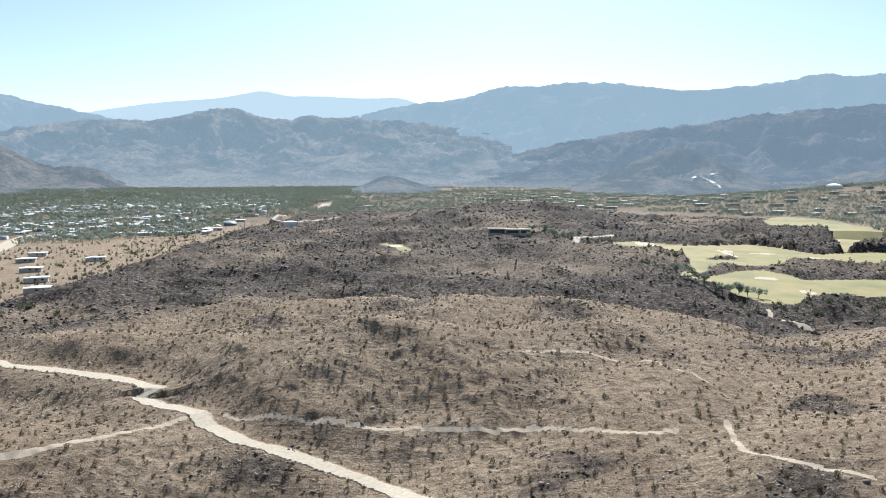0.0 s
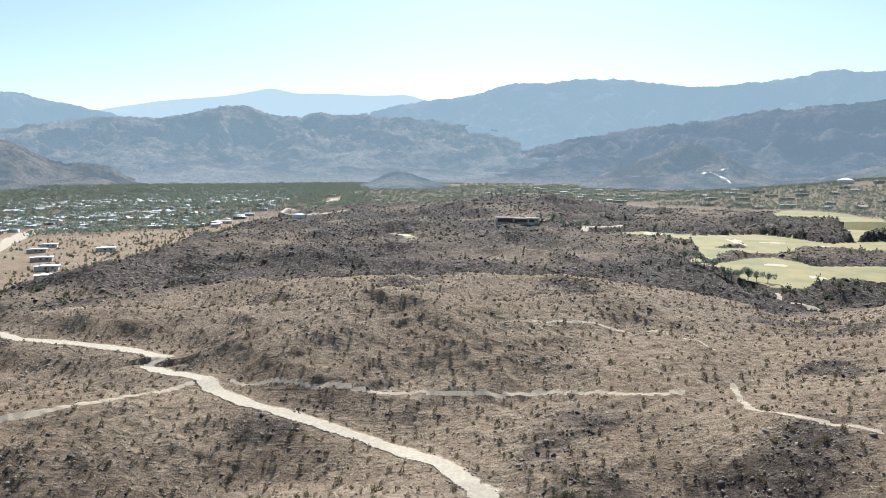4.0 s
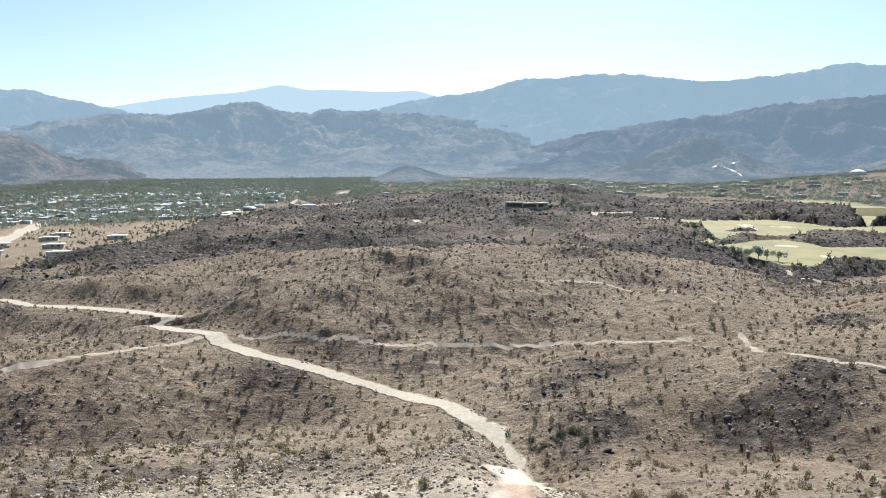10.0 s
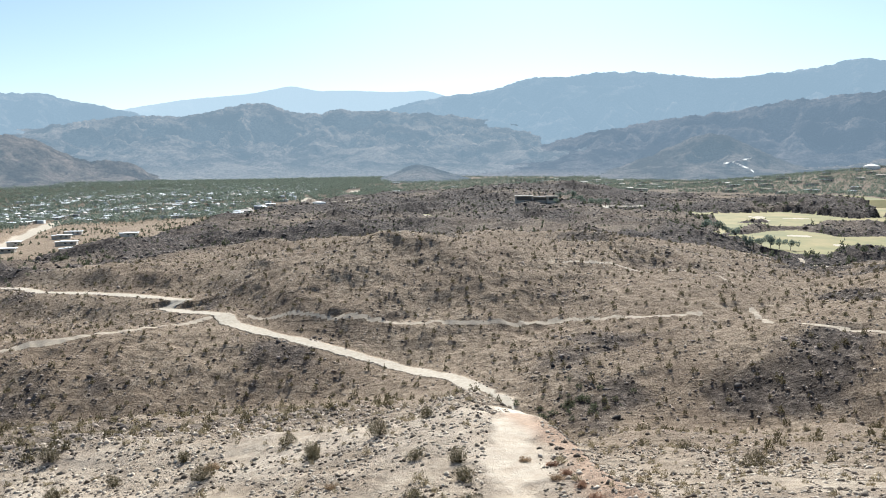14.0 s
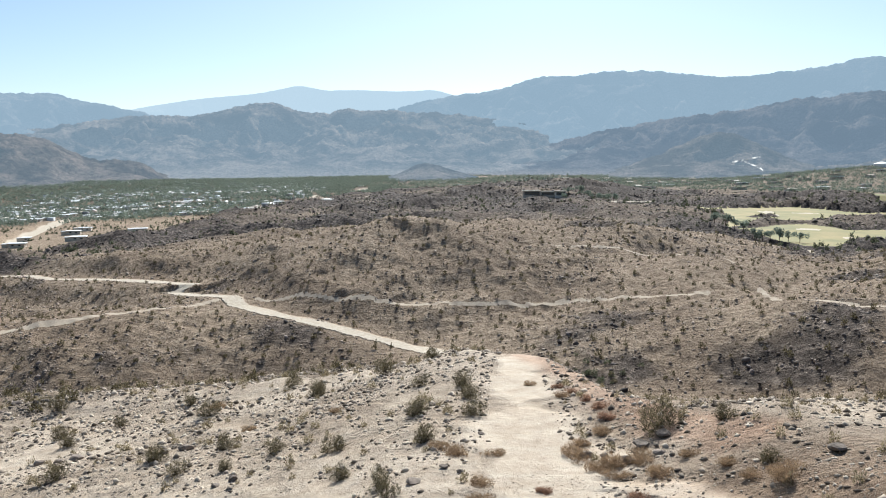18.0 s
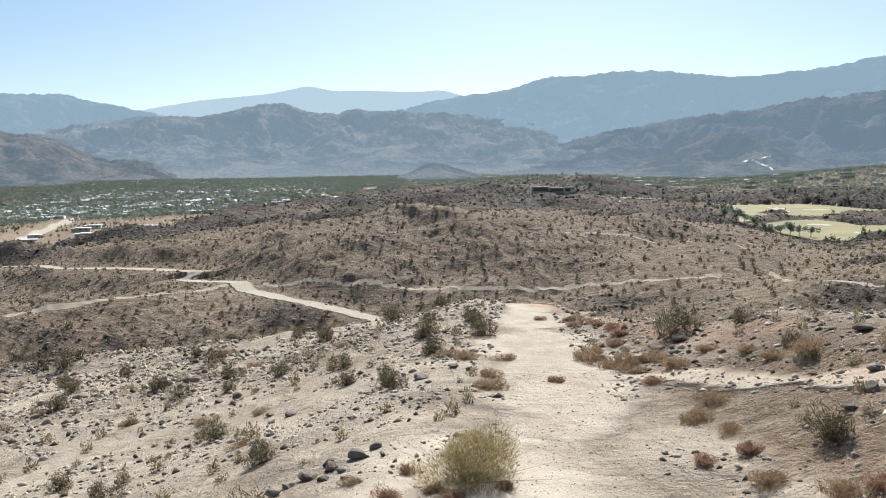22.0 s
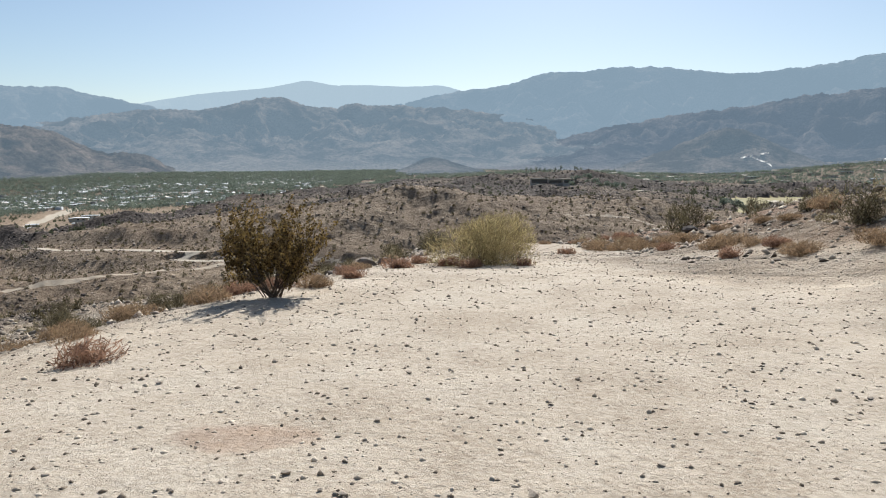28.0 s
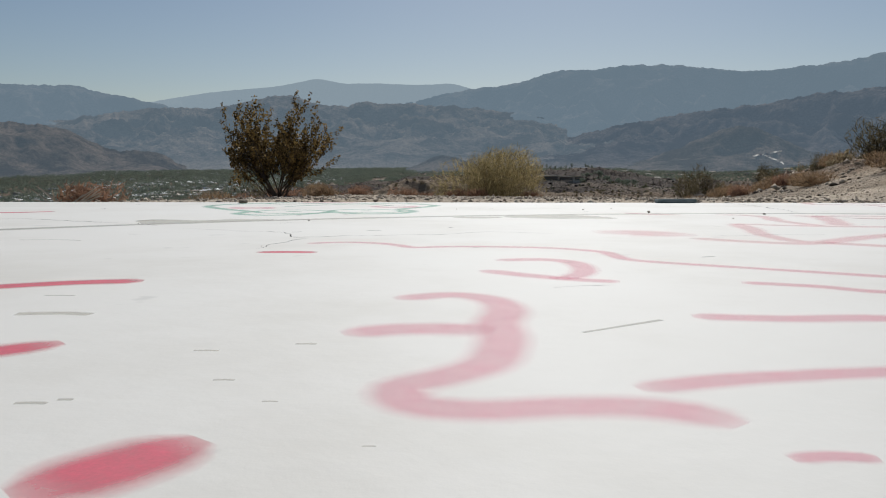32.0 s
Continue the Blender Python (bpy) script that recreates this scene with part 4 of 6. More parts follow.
# the closer-packed rest of the town
def home_template(w, d, h, rise):
    v = np.array([(-w, -d, -3), (w, -d, -3), (w, d, -3), (-w, d, -3), (-w, -d, h), (w, -d, h), (w, d, h), (-w, d, h), (-w, 0, h + rise), (w, 0, h + rise)], float)
    f = np.array([(0, 1, 5), (0, 5, 4), (1, 2, 6), (1, 6, 5), (2, 3, 7), (2, 7, 6), (3, 0, 4), (3, 4, 7), (4, 5, 9), (4, 9, 8), (6, 7, 8), (6, 8, 9), (5, 6, 9), (7, 4, 8)])
    return v, f


g = np.random.default_rng(87)
hx, hy = [c.ravel() for c in np.meshgrid(np.arange(-1500, -300, 19.0), np.arange(1110, 2500, 27.0))]
hx, hy = hx + g.normal(size=len(hx)) * 3 + 0.14 * (hy - 1090), hy + g.normal(size=len(hx)) * 3
a = np.degrees(np.arctan2(hx, hy))
keep = (a > -36.5) & (a < -11) & (hx < -335 - 0.02 * (hy - 1090)) & (fbm(hx, hy, 220, 3, 61) - 0.00030 * (hy - 1150) > -0.22) & (g.uniform(size=len(hx)) < 0.34) & (close_to(hx, hy, TOWN_ROAD, 60)[0] > 20)
hx, hy = hx[keep], hy[keep]
scatter("town_homes", [home_template(7.5, 3.2, 3.0, 0.9), home_template(6.5, 4.6, 3.2, 0.5), home_template(5, 4, 3.0, 1.0)], hx, hy, land(hx, hy) + 0.5, np.full(len(hx), 1.0), TOWNM, "close-packed small homes with pale roofs among street trees", "homes", 0.0, 0.0, 0.15)
# houses on the desert floor beyond the golf course
VILLA_SITES = [(330, 1490), (395, 1610), (468, 1720), (520, 1530), (560, 1850), (610, 1660), (640, 1460), (700, 1760), (720, 1580), (840, 1640), (905, 1550), (1010, 1700), (420, 1900), (300, 1760), (240, 1620),
               (780, 1950), (500, 2080), (640, 2150), (850, 2100), (360, 2200), (180, 1980), (90, 1830), (270, 1400), (590, 1340), (760, 1330), (880, 1380), (470, 1400), (150, 1520)]
for k, (hx, hy) in enumerate(VILLA_SITES):
    place(VILLAS[k % 2], hx, hy, -15 + 70 * ((k * 7) % 5) / 5, 0.8)
g = np.random.default_rng(77)
sites = []
while len(sites) < 74:
    hx, hy = float(g.uniform(120, 1180)), float(g.uniform(1280, 2250))
    a = math.degrees(math.atan2(hx, hy))
    if a < 32 and math.hypot(hx, hy) < 2250 and all(math.hypot(hx - u, hy - v) > 55 for u, v in sites + VILLA_SITES) and float(fbm(np.array([hx]), np.array([hy]), 260, 2, 78)[0]) > -0.12:
        sites.append((hx, hy))
        place((VILLAS + HOMES[1:])[int(g.choice(4, p=[0.3, 0.3, 0.25, 0.15]))], hx, hy, g.uniform(-40, 40), 0.8)
for hx, hy in ((-330, 620), (-372, 690), (-300, 565), (-420, 770), (-345, 760), (-450, 850), (-400, 640), (-480, 790), (-40, 1700), (-90, 1900), (-200, 2050), (40, 2100), (-280, 1800), (-150, 1560)):
    place(HOMES[1], hx, hy, 20, 0.6)


def water_tank(x, y, radius, height, label, dome):
    ob = thing("water_tank", x, y, ground_z(x, y), label, "water tank")
    bm = bmesh.new()
    bmesh.ops.create_cone(bm, cap_ends=True, segments=40, radius1=radius, radius2=radius, depth=height + 3, matrix=Matrix.Translation((0, 0, height / 2 - 1.5)))
    part("shell", bm, CONC, ob)
    bm = bmesh.new()
    bmesh.ops.create_cone(bm, cap_ends=True, segments=40, radius1=radius + 0.3, radius2=radius * 0.15, depth=dome, matrix=Matrix.Translation((0, 0, height + dome / 2 + 0.004)))
    part("roof", bm, CONC, ob)
    bm = bmesh.new()
    box(bm, radius - 0.02, radius + 0.5, -0.4, 0.4, 0, height)
    part("ladder", bm, GLASS, ob)


water_tank(-211, 1053, 9.0, 6.0, "white cylindrical water tank on a rocky hill", 1.0)
water_tank(905, 1770, 17.0, 7.0, "large white domed water tank above the valley", 5.0)


def clubhouse(x, y):
    ob = thing("clubhouse", x, y, ground_z(x, y) - 0.5, "long low modern house with dark walls and a flat roof", "house")
    for k, (x0, x1, y0, z1) in enumerate(((-24, -2, 0, 5.0), (-2, 16, 2, 4.2), (16, 30, -1, 4.6))):
        bm = bmesh.new()
        box(bm, x0, x1, y0, y0 + 12, -4, z1)
        part("wall", bm, TANROOF, ob)
        bm = bmesh.new()
        box(bm, x0 - 1.2, x1 - 0.02 + (1.2 if k == 2 else 0), y0 - 1.6, y0 + 13, z1 + 0.004, z1 + 0.7)
        part("roof", bm, WALLM, ob)
        bm = bmesh.new()
        box(bm, x0 + 1.5, x1 - 1.5, y0 - 0.06, y0 + 0.02, 0.8, z1 - 0.6)
        part("window", bm, GLASS, ob)
    return ob


club = clubhouse(53, 642)
club.scale = (0.66, 0.66, 0.8)
place(VILLAS[0], 128, 1228, 5, 0.5)


def tree(height, spread, seed, label):
    """A garden tree: tapered trunk, limbs and a lumpy crown of leaf sprays."""
    ob = thing("tree", 0, 0, -300, label, "tree", "trees round the houses")
    g = np.random.default_rng(seed)
    bm = bmesh.new()

    def limb(a, b, ra, rb):
        d = (b - a).normalized()
        u = d.orthogonal().normalized()
        w = d.cross(u)
        rings = [[bm.verts.new(p + (u * math.cos(k * 1.0472) + w * math.sin(k * 1.0472)) * r) for k in range(6)] for p, r in ((a, ra), (b, rb))]
        for k in range(6):
            bm.faces.new((rings[0][k], rings[0][(k + 1) % 6], rings[1][(k + 1) % 6], rings[1][k]))
    fork = Vector((0.1 * g.normal(), 0.1 * g.normal(), height * 0.35))
    limb(Vector((0, 0, -0.3)), fork, height * 0.035, height * 0.024)
    lobes = []
    for k in range(6):
        tip = Vector((g.normal() * spread * 0.25, g.normal() * spread * 0.25, height * g.uniform(0.5, 0.82)))
        limb(fork, tip, height * 0.018, height * 0.006)
        lobes.append((tip, spread * g.uniform(0.2, 0.32)))
    part("trunk", bm, STEM, ob)
    vs = []
    for i in range(420):
        c, r = lobes[i % 6]
        d = Vector(g.normal(size=3)).normalized()
        p = c + d * r * g.uniform(0.45, 1.0)
        a = (d + Vector(g.normal(size=3)) * 0.7).normalized()
        b = a.cross(Vector(g.normal(size=3))).normalized()
        z = r * g.uniform(0.14, 0.3)
        vs.extend([tuple(p - a * z - b * z * 0.6), tuple(p - a * z * 0.8 + b * z * 0.6), tuple(p + a * z * 1.2)])
    raw_part("crown", np.array(vs), np.arange(len(vs)).reshape(-1, 3), TREE, ob)
    return ob


GARDEN = [tree(7.5, 7.0, 501, "rounded dark green tree beside a desert house"), tree(6.0, 7.5, 502, "spreading green garden tree on the hill"), tree(10.0, 5.0, 503, "tall narrow dark green tree on a rocky hill")]
GARDEN_SITES = [(84, 640), (92, 648), (99, 641), (106, 655), (88, 662), (97, 668), (112, 666), (76, 652), (118, 676), (70, 634), (158, 462), (162, 458), (166, 453), (169, 449), (172, 443), (175, 438), (150, 470), (154, 466), (145, 476), (179, 432)]
TALL_SITES = [(100, 1215), (108, 1222), (116, 1212), (138, 1214), (143, 1220), (149, 1218), (78, 1205), (70, 1200), (156, 1226), (92, 1210), (84, 1208), (62, 1196)]
for k, (tx, ty) in enumerate(GARDEN_SITES):
    place(GARDEN[k % 2], tx, ty, 47 * k, -0.1)
for k, (tx, ty) in enumerate(TALL_SITES):
    place(GARDEN[2], tx, ty, 31 * k, -0.1)

# the pale zigzag drive on the cone-shaped hill
def on_range(name, a, e):
    ra, rr, rz = RANGES[name]
    col = int(np.clip(np.searchsorted(ra, a), 0, len(ra) - 1))
    up = (rz[:, col] - 14) / rr[:, col]
    k = int(np.argmax(up >= math.tan(radians(e))))
    d = rr[k, col] - 14
    return Vector((d * math.sin(radians(a)), d * math.cos(radians(a)), 14 + d * math.tan(radians(e))))


DRIVE = road_material("pale_drive", (0.60, 0.57, 0.52), (0.78, 0.75, 0.70))
bm = bmesh.new()
drive = [(17.95, 0.78), (18.5, 0.86), (19.1, 0.96), (19.75, 1.13), (19.3, 1.04), (18.7, 0.84), (19.2, 0.60), (19.75, 0.35), (20.0, 0.14)]
rows = []
for (a0, e0), (a1, e1) in zip(drive, drive[1:]):
    for k in range(6):
        u = k / 6
        rows.append((a0 + (a1 - a0) * u, e0 + (e1 - e0) * u))
vs = [(bm.verts.new(on_range("backdrop_cone_hill", a, e - 0.055)), bm.verts.new(on_range("backdrop_cone_hill", a, e + 0.055))) for a, e in rows]
for (p, q), (r2, s2) in zip(vs, vs[1:]):
    bm.faces.new((p, r2, s2, q))
tagged(part("hill_drive", bm, DRIVE), "pale zigzag concrete drive up a brown hill", "drive", kind="structure")

# ---- the painted slab ----
SLAB_DIR = Vector((2.83, 0.49, 0)).normalized()
SLAB_OUT = Vector((-SLAB_DIR.y, SLAB_DIR.x, 0))
SLAB_MID = Vector((-0.12, 2.32, 0))


def slab_surface(name):
    """White paint on concrete: faint dirt, pin marks and grey scuffs; a cover value mixes in a second colour."""
    m, t, b = nodes_of(name)
    p = position(t)
    c = ramp(t, noise_node(t, 2.2, 7, 0.62, p), [(0.28, (0.60, 0.57, 0.515)), (0.5, (0.705, 0.68, 0.635)), (0.75, (0.745, 0.725, 0.685))])
    spots_ = ramp(t, noise_node(t, 16, 3, 0.5, p), [(0.68, (0, 0, 0)), (0.74, (1, 1, 1))])
    c = mixc(t, math_node(t, "MULTIPLY", spots_, 0.35), c, (0.42, 0.41, 0.38))
    return m, t, b, p, c


SLABM, st, sb, sp, sc = slab_surface("white_painted_concrete")
link(st, sc, sb.inputs["Base Color"])
sb.inputs["Roughness"].default_value = 0.72
sb.inputs["Specular IOR Level"].default_value = 0.4
bump(st, sb, noise_node(st, 40, 5, 0.6, sp), 0.25, 0.002)


def paint_on_slab(name, colour, strength):
    """A thin coat that lets the slab show through where the spray is fine or worn."""
    m, t, b = nodes_of(name)
    p = position(t)
    fine, coarse = noise_node(t, 420, 3, 0.7, p), noise_node(t, 45, 4, 0.65, p)
    mottle = math_node(t, "ADD", math_node(t, "MULTIPLY", fine, 0.55), math_node(t, "MULTIPLY", coarse, 0.65))
    cov = math_node(t, "MULTIPLY", attr(t, "cover"), math_node(t, "ADD", mottle, 0.45))
    cov = math_node(t, "MINIMUM", math_node(t, "MULTIPLY", cov, strength), 0.97)
    link(t, mixc(t, coarse, colour, tuple(min(1.0, c * 1.5 + 0.05) for c in colour)), b.inputs["Base Color"])
    b.inputs["Roughness"].default_value = 0.7
    b.inputs["Specular IOR Level"].default_value = 0.4
    clear_, mx = t.nodes.new("ShaderNodeBsdfTransparent"), t.nodes.new("ShaderNodeMixShader")
    link(t, cov, mx.inputs["Fac"])
    link(t, clear_.outputs[0], mx.inputs[1])
    link(t, b.outputs[0], mx.inputs[2])
    link(t, mx.outputs[0], t.nodes["Material Output"].inputs["Surface"])
    return m


RED = paint_on_slab("faded_red_spray", (0.60, 0.13, 0.22), 0.34)
FAINT = paint_on_slab("pale_red_spray", (0.60, 0.16, 0.21), 0.26)
DEEPRED = paint_on_slab("red_spray", (0.52, 0.055, 0.10), 0.72)
GREEN = paint_on_slab("green_spray", (0.13, 0.34, 0.25), 0.48)
WORN = paint_on_slab("bare_grey_concrete", (0.33, 0.32, 0.28), 0.72)
BARECON = paint_on_slab("weathered_concrete", (0.42, 0.405, 0.35), 0.55)
SCUFF = paint_on_slab("dark_scuff", (0.10, 0.095, 0.085), 0.9)
CRACKM = plain("crack_shadow", (0.015, 0.013, 0.011), (0.05, 0.045, 0.04), 20)


def slab():
    ob = thing("concrete_slab", 0, 0, 0, "white-painted concrete slab with red and green spray paint, cracked", "slab")
    bm = bmesh.new()
    n = 160
    top, lip, low = [], [], []
    g = np.random.default_rng(5)
    for k in range(n + 1):
        p = SLAB_MID + SLAB_DIR * (-6 + 12 * k / n) + SLAB_OUT * float(0.006 * fbm(np.array([k * 0.075]), np.array([0.0]), 0.5, 4, 9)[0] * 2)
        top.append(bm.verts.new(p - SLAB_OUT * 0.012))
        lip.append(bm.verts.new((p.x, p.y, -0.010 - 0.004 * g.uniform())))
        low.append(bm.verts.new((p.x, p.y, -0.16)))
    q = [bm.verts.new(SLAB_MID + SLAB_DIR * s - SLAB_OUT * 9) for s in (6, -6)]
    ql = [bm.verts.new(v.co + Vector((0, 0, -0.16))) for v in q]
    bm.faces.new(top[::-1] + [q[1], q[0]])
    for k in range(n):
        bm.faces.new((top[k], lip[k], lip[k + 1], top[k + 1]))
        bm.faces.new((lip[k], low[k], low[k + 1], lip[k + 1]))
    bm.faces.new((q[0], q[1], ql[1], ql[0]))
    bm.faces.new((top[-1], lip[-1], low[-1], ql[0], q[0]))
    bm.faces.new((q[1], ql[1], low[0], lip[0], top[0]))
    bmesh.ops.triangulate(bm, faces=[f for f in bm.faces if len(f.verts) > 4])
    bmesh.ops.recalc_face_normals(bm, faces=bm.faces)
    part("body", bm, SLABM, ob)
    return ob


SLAB = slab()


def smooth_line(pts, step_len=0.02, closed=False):
    """A Catmull-Rom line through pts."""
    p = [Vector((*q[:2], 0)) for q in pts]
    if closed:
        p = [p[-1]] + p + [p[0], p[1]]
    else:
        p = [p[0] * 2 - p[1]] + p + [p[-1] * 2 - p[-2]]
    out = []
    for a, b, c, d in zip(p, p[1:], p[2:], p[3:]):
        n = max(2, int((c - b).length / step_len))
        for k in range(n):
            u = k / n
            out.append(0.5 * ((2 * b) + (c - a) * u + (2 * a - 5 * b + 4 * c - d) * u * u + (3 * b - 3 * c + d - a) * u ** 3))
    out.append(p[-2])
    return out


LAYER = [0.000008]
STEP_LEN = 0.008


def stroke(name, pts, width, material, closed=False, label="", ends=1.0, waver=0.25):
    """A sprayed line on the slab: a thin ribbon whose cover fades to its edges and ends."""
    line = smooth_line(pts, STEP_LEN if width > 0.01 else 0.004, closed)
    LAYER[0] += 0.000001
    n = len(line)
    cols = (-1.0, -0.7, -0.4, 0.4, 0.7, 1.0)
    cov = (0.0, 0.35, 0.95, 0.95, 0.35, 0.0)
    vs, cs = [], []
    for k, p in enumerate(line):
        a, b = line[max(k - 1, 0)], line[min(k + 1, n - 1)]
        t = (b - a).normalized()
        s = Vector((-t.y, t.x, 0))
        w = width * (1 + waver * float(fbm(np.array([p.x]), np.array([p.y]), 0.12, 2, 77)[0]))
        e = 1.0 if closed else min(1.0, (k + 0.3) / max(1, width / STEP_LEN) * ends, (n - 0.7 - k) / max(1, width / STEP_LEN) * ends)
        # rounded ends, and no fold on the inside of a tight bend
        w = w * math.sqrt(1 - (1 - e) ** 2)
        turn = (b - p).cross(p - a).z
        bend = abs(turn) / max(1e-9, (b - p).length * (p - a).length * 0.5 * (b - a).length)
        for c, f in zip(cols, cov):
            off = c * w
            if bend > 0 and off * turn < 0:
                off = math.copysign(min(abs(off), abs(c) * 0.9 / bend), off)
            q = p + s * off
            vs.append((q.x, q.y, LAYER[0]))
            cs.append(f * min(1.0, 0.3 + 0.9 * e))
    i = np.arange(n * 6).reshape(n, 6)
    f = np.stack([i[:-1, :-1].ravel(), i[1:, :-1].ravel(), i[1:, 1:].ravel(), i[:-1, 1:].ravel()], -1)[:, ::-1]
    ob = grid_mesh(name, np.array(vs), f, material, (("cover", cs),))
    ob.parent = SLAB
    return tagged(ob, label)


def ring(cx, cy, rx, ry, turn=0.0, n=10):
    c, s = math.cos(turn), math.sin(turn)
    return [(cx + rx * math.cos(k * 6.2832 / n) * c - ry * math.sin(k * 6.2832 / n) * s, cy + rx * math.cos(k * 6.2832 / n) * s + ry * math.sin(k * 6.2832 / n) * c) for k in range(n)]


# curved construction joint and bare patches along it
JOINT = (1.04, -0.82, 2.68)
stroke("joint", [(JOINT[0] + JOINT[2] * math.sin(a), JOINT[1] + JOINT[2] * math.cos(a)) for a in np.radians(np.arange(-72, 40, 4.0))], 0.022, WORN, label="curved grey construction joint", waver=0.5)


def patch(name, rim, material, label):
    """A flat worn place: a ragged outline filled out to its middle, fading only at the very edge."""
    line = smooth_line(rim, 0.008, True)
    mid = sum(line, Vector()) / len(line)
    LAYER[0] += 0.000001
    n, vs, cs = len(line), [], []
    for f, c in ((1.06, 0.0), (0.97, 1.0), (0.5, 1.0), (0.02, 1.0)):
        for k, p in enumerate(line):
            rag = 1 + 0.12 * float(fbm(np.array([p.x]), np.array([p.y]), 0.03, 3, 71)[0])
            q = mid + (p - mid) * f * rag
            vs.append((q.x, q.y, LAYER[0]))
            cs.append(c)
    i = np.arange(4 * n).reshape(4, n)
    j = np.roll(i, -1, axis=1)
    f = np.stack([i[:-1].ravel(), j[:-1].ravel(), j[1:].ravel(), i[1:].ravel()], -1)
    ob = grid_mesh(name, np.array(vs), f, material, (("cover", cs),))
    ob.parent = SLAB
    return tagged(ob, label)


patch("bare_patch", [(-0.675, 1.375), (-0.652, 1.413), (-0.567, 1.400), (-0.523, 1.438), (-0.443, 1.446), (-0.453, 1.402), (-0.522, 1.348), (-0.599, 1.298), (-0.640, 1.300)], BARECON, "bare grey concrete patch")
patch("bare_patch", [(0.02, 1.60), (0.04, 1.66), (0.127, 1.70), (0.19, 1.685), (0.225, 1.64), (0.25, 1.585), (0.183, 1.568), (0.064, 1.567)], BARECON, "bare grey concrete patch")
patch("bare_patch", [(-0.09, 1.575), (-0.04, 1.60), (0.01, 1.61), (0.0, 1.56), (-0.05, 1.54)], BARECON, "bare grey concrete patch")
stroke("bare_patch", [(0.6, 0.98), (0.68, 0.96), (0.76, 0.92)], 0.03, WORN, label="bare grey concrete patch", waver=1.0)
# green face doodle of loops and ovals
stroke("green_spray_line", [(-0.75, 1.92), (-0.755, 2.02), (-0.69, 2.13), (-0.60, 2.10), (-0.5, 2.17), (-0.38, 2.19), (-0.24, 2.17), (-0.17, 2.09), (-0.2, 1.98), (-0.24, 1.88), (-0.2, 1.80), (-0.22, 1.70), (-0.3, 1.665), (-0.38, 1.70), (-0.43, 1.62), (-0.5, 1.58), (-0.57, 1.62), (-0.58, 1.72), (-0.66, 1.80)], 0.022, GREEN, True)
stroke("green_spray_ring", ring(-0.475, 1.725, 0.085, 0.075), 0.014, GREEN, True)
stroke("green_spray_ring", ring(-0.31, 1.785, 0.085, 0.075), 0.014, GREEN, True)
stroke("green_spray_dot", [(-0.49, 1.725), (-0.455, 1.73)], 0.018, GREEN, ends=3)
stroke("green_spray_dot", [(-0.325, 1.785), (-0.295, 1.79)], 0.018, GREEN, ends=3)
stroke("green_spray_line", [(-0.56, 1.96), (-0.49, 2.06), (-0.40, 2.13), (-0.33, 2.11), (-0.28, 2.04)], 0.014, GREEN)
stroke("green_spray_line", [(-0.66, 2.12), (-0.64, 2.18), (-0.60, 2.21)], 0.016, GREEN)
stroke("green_spray_line", [(-0.28, 2.17), (-0.24, 2.22), (-0.2, 2.26)], 0.016, GREEN)
stroke("red_spray_ring", ring(-0.62, 1.875, 0.05, 0.035), 0.018, RED, True)
stroke("red_spray_ring", ring(-0.27, 2.0, 0.055, 0.04), 0.022, RED, True)
stroke("red_spray_line", [(-0.58, 2.2), (-0.5, 2.215), (-0.40, 2.22)], 0.025, RED)
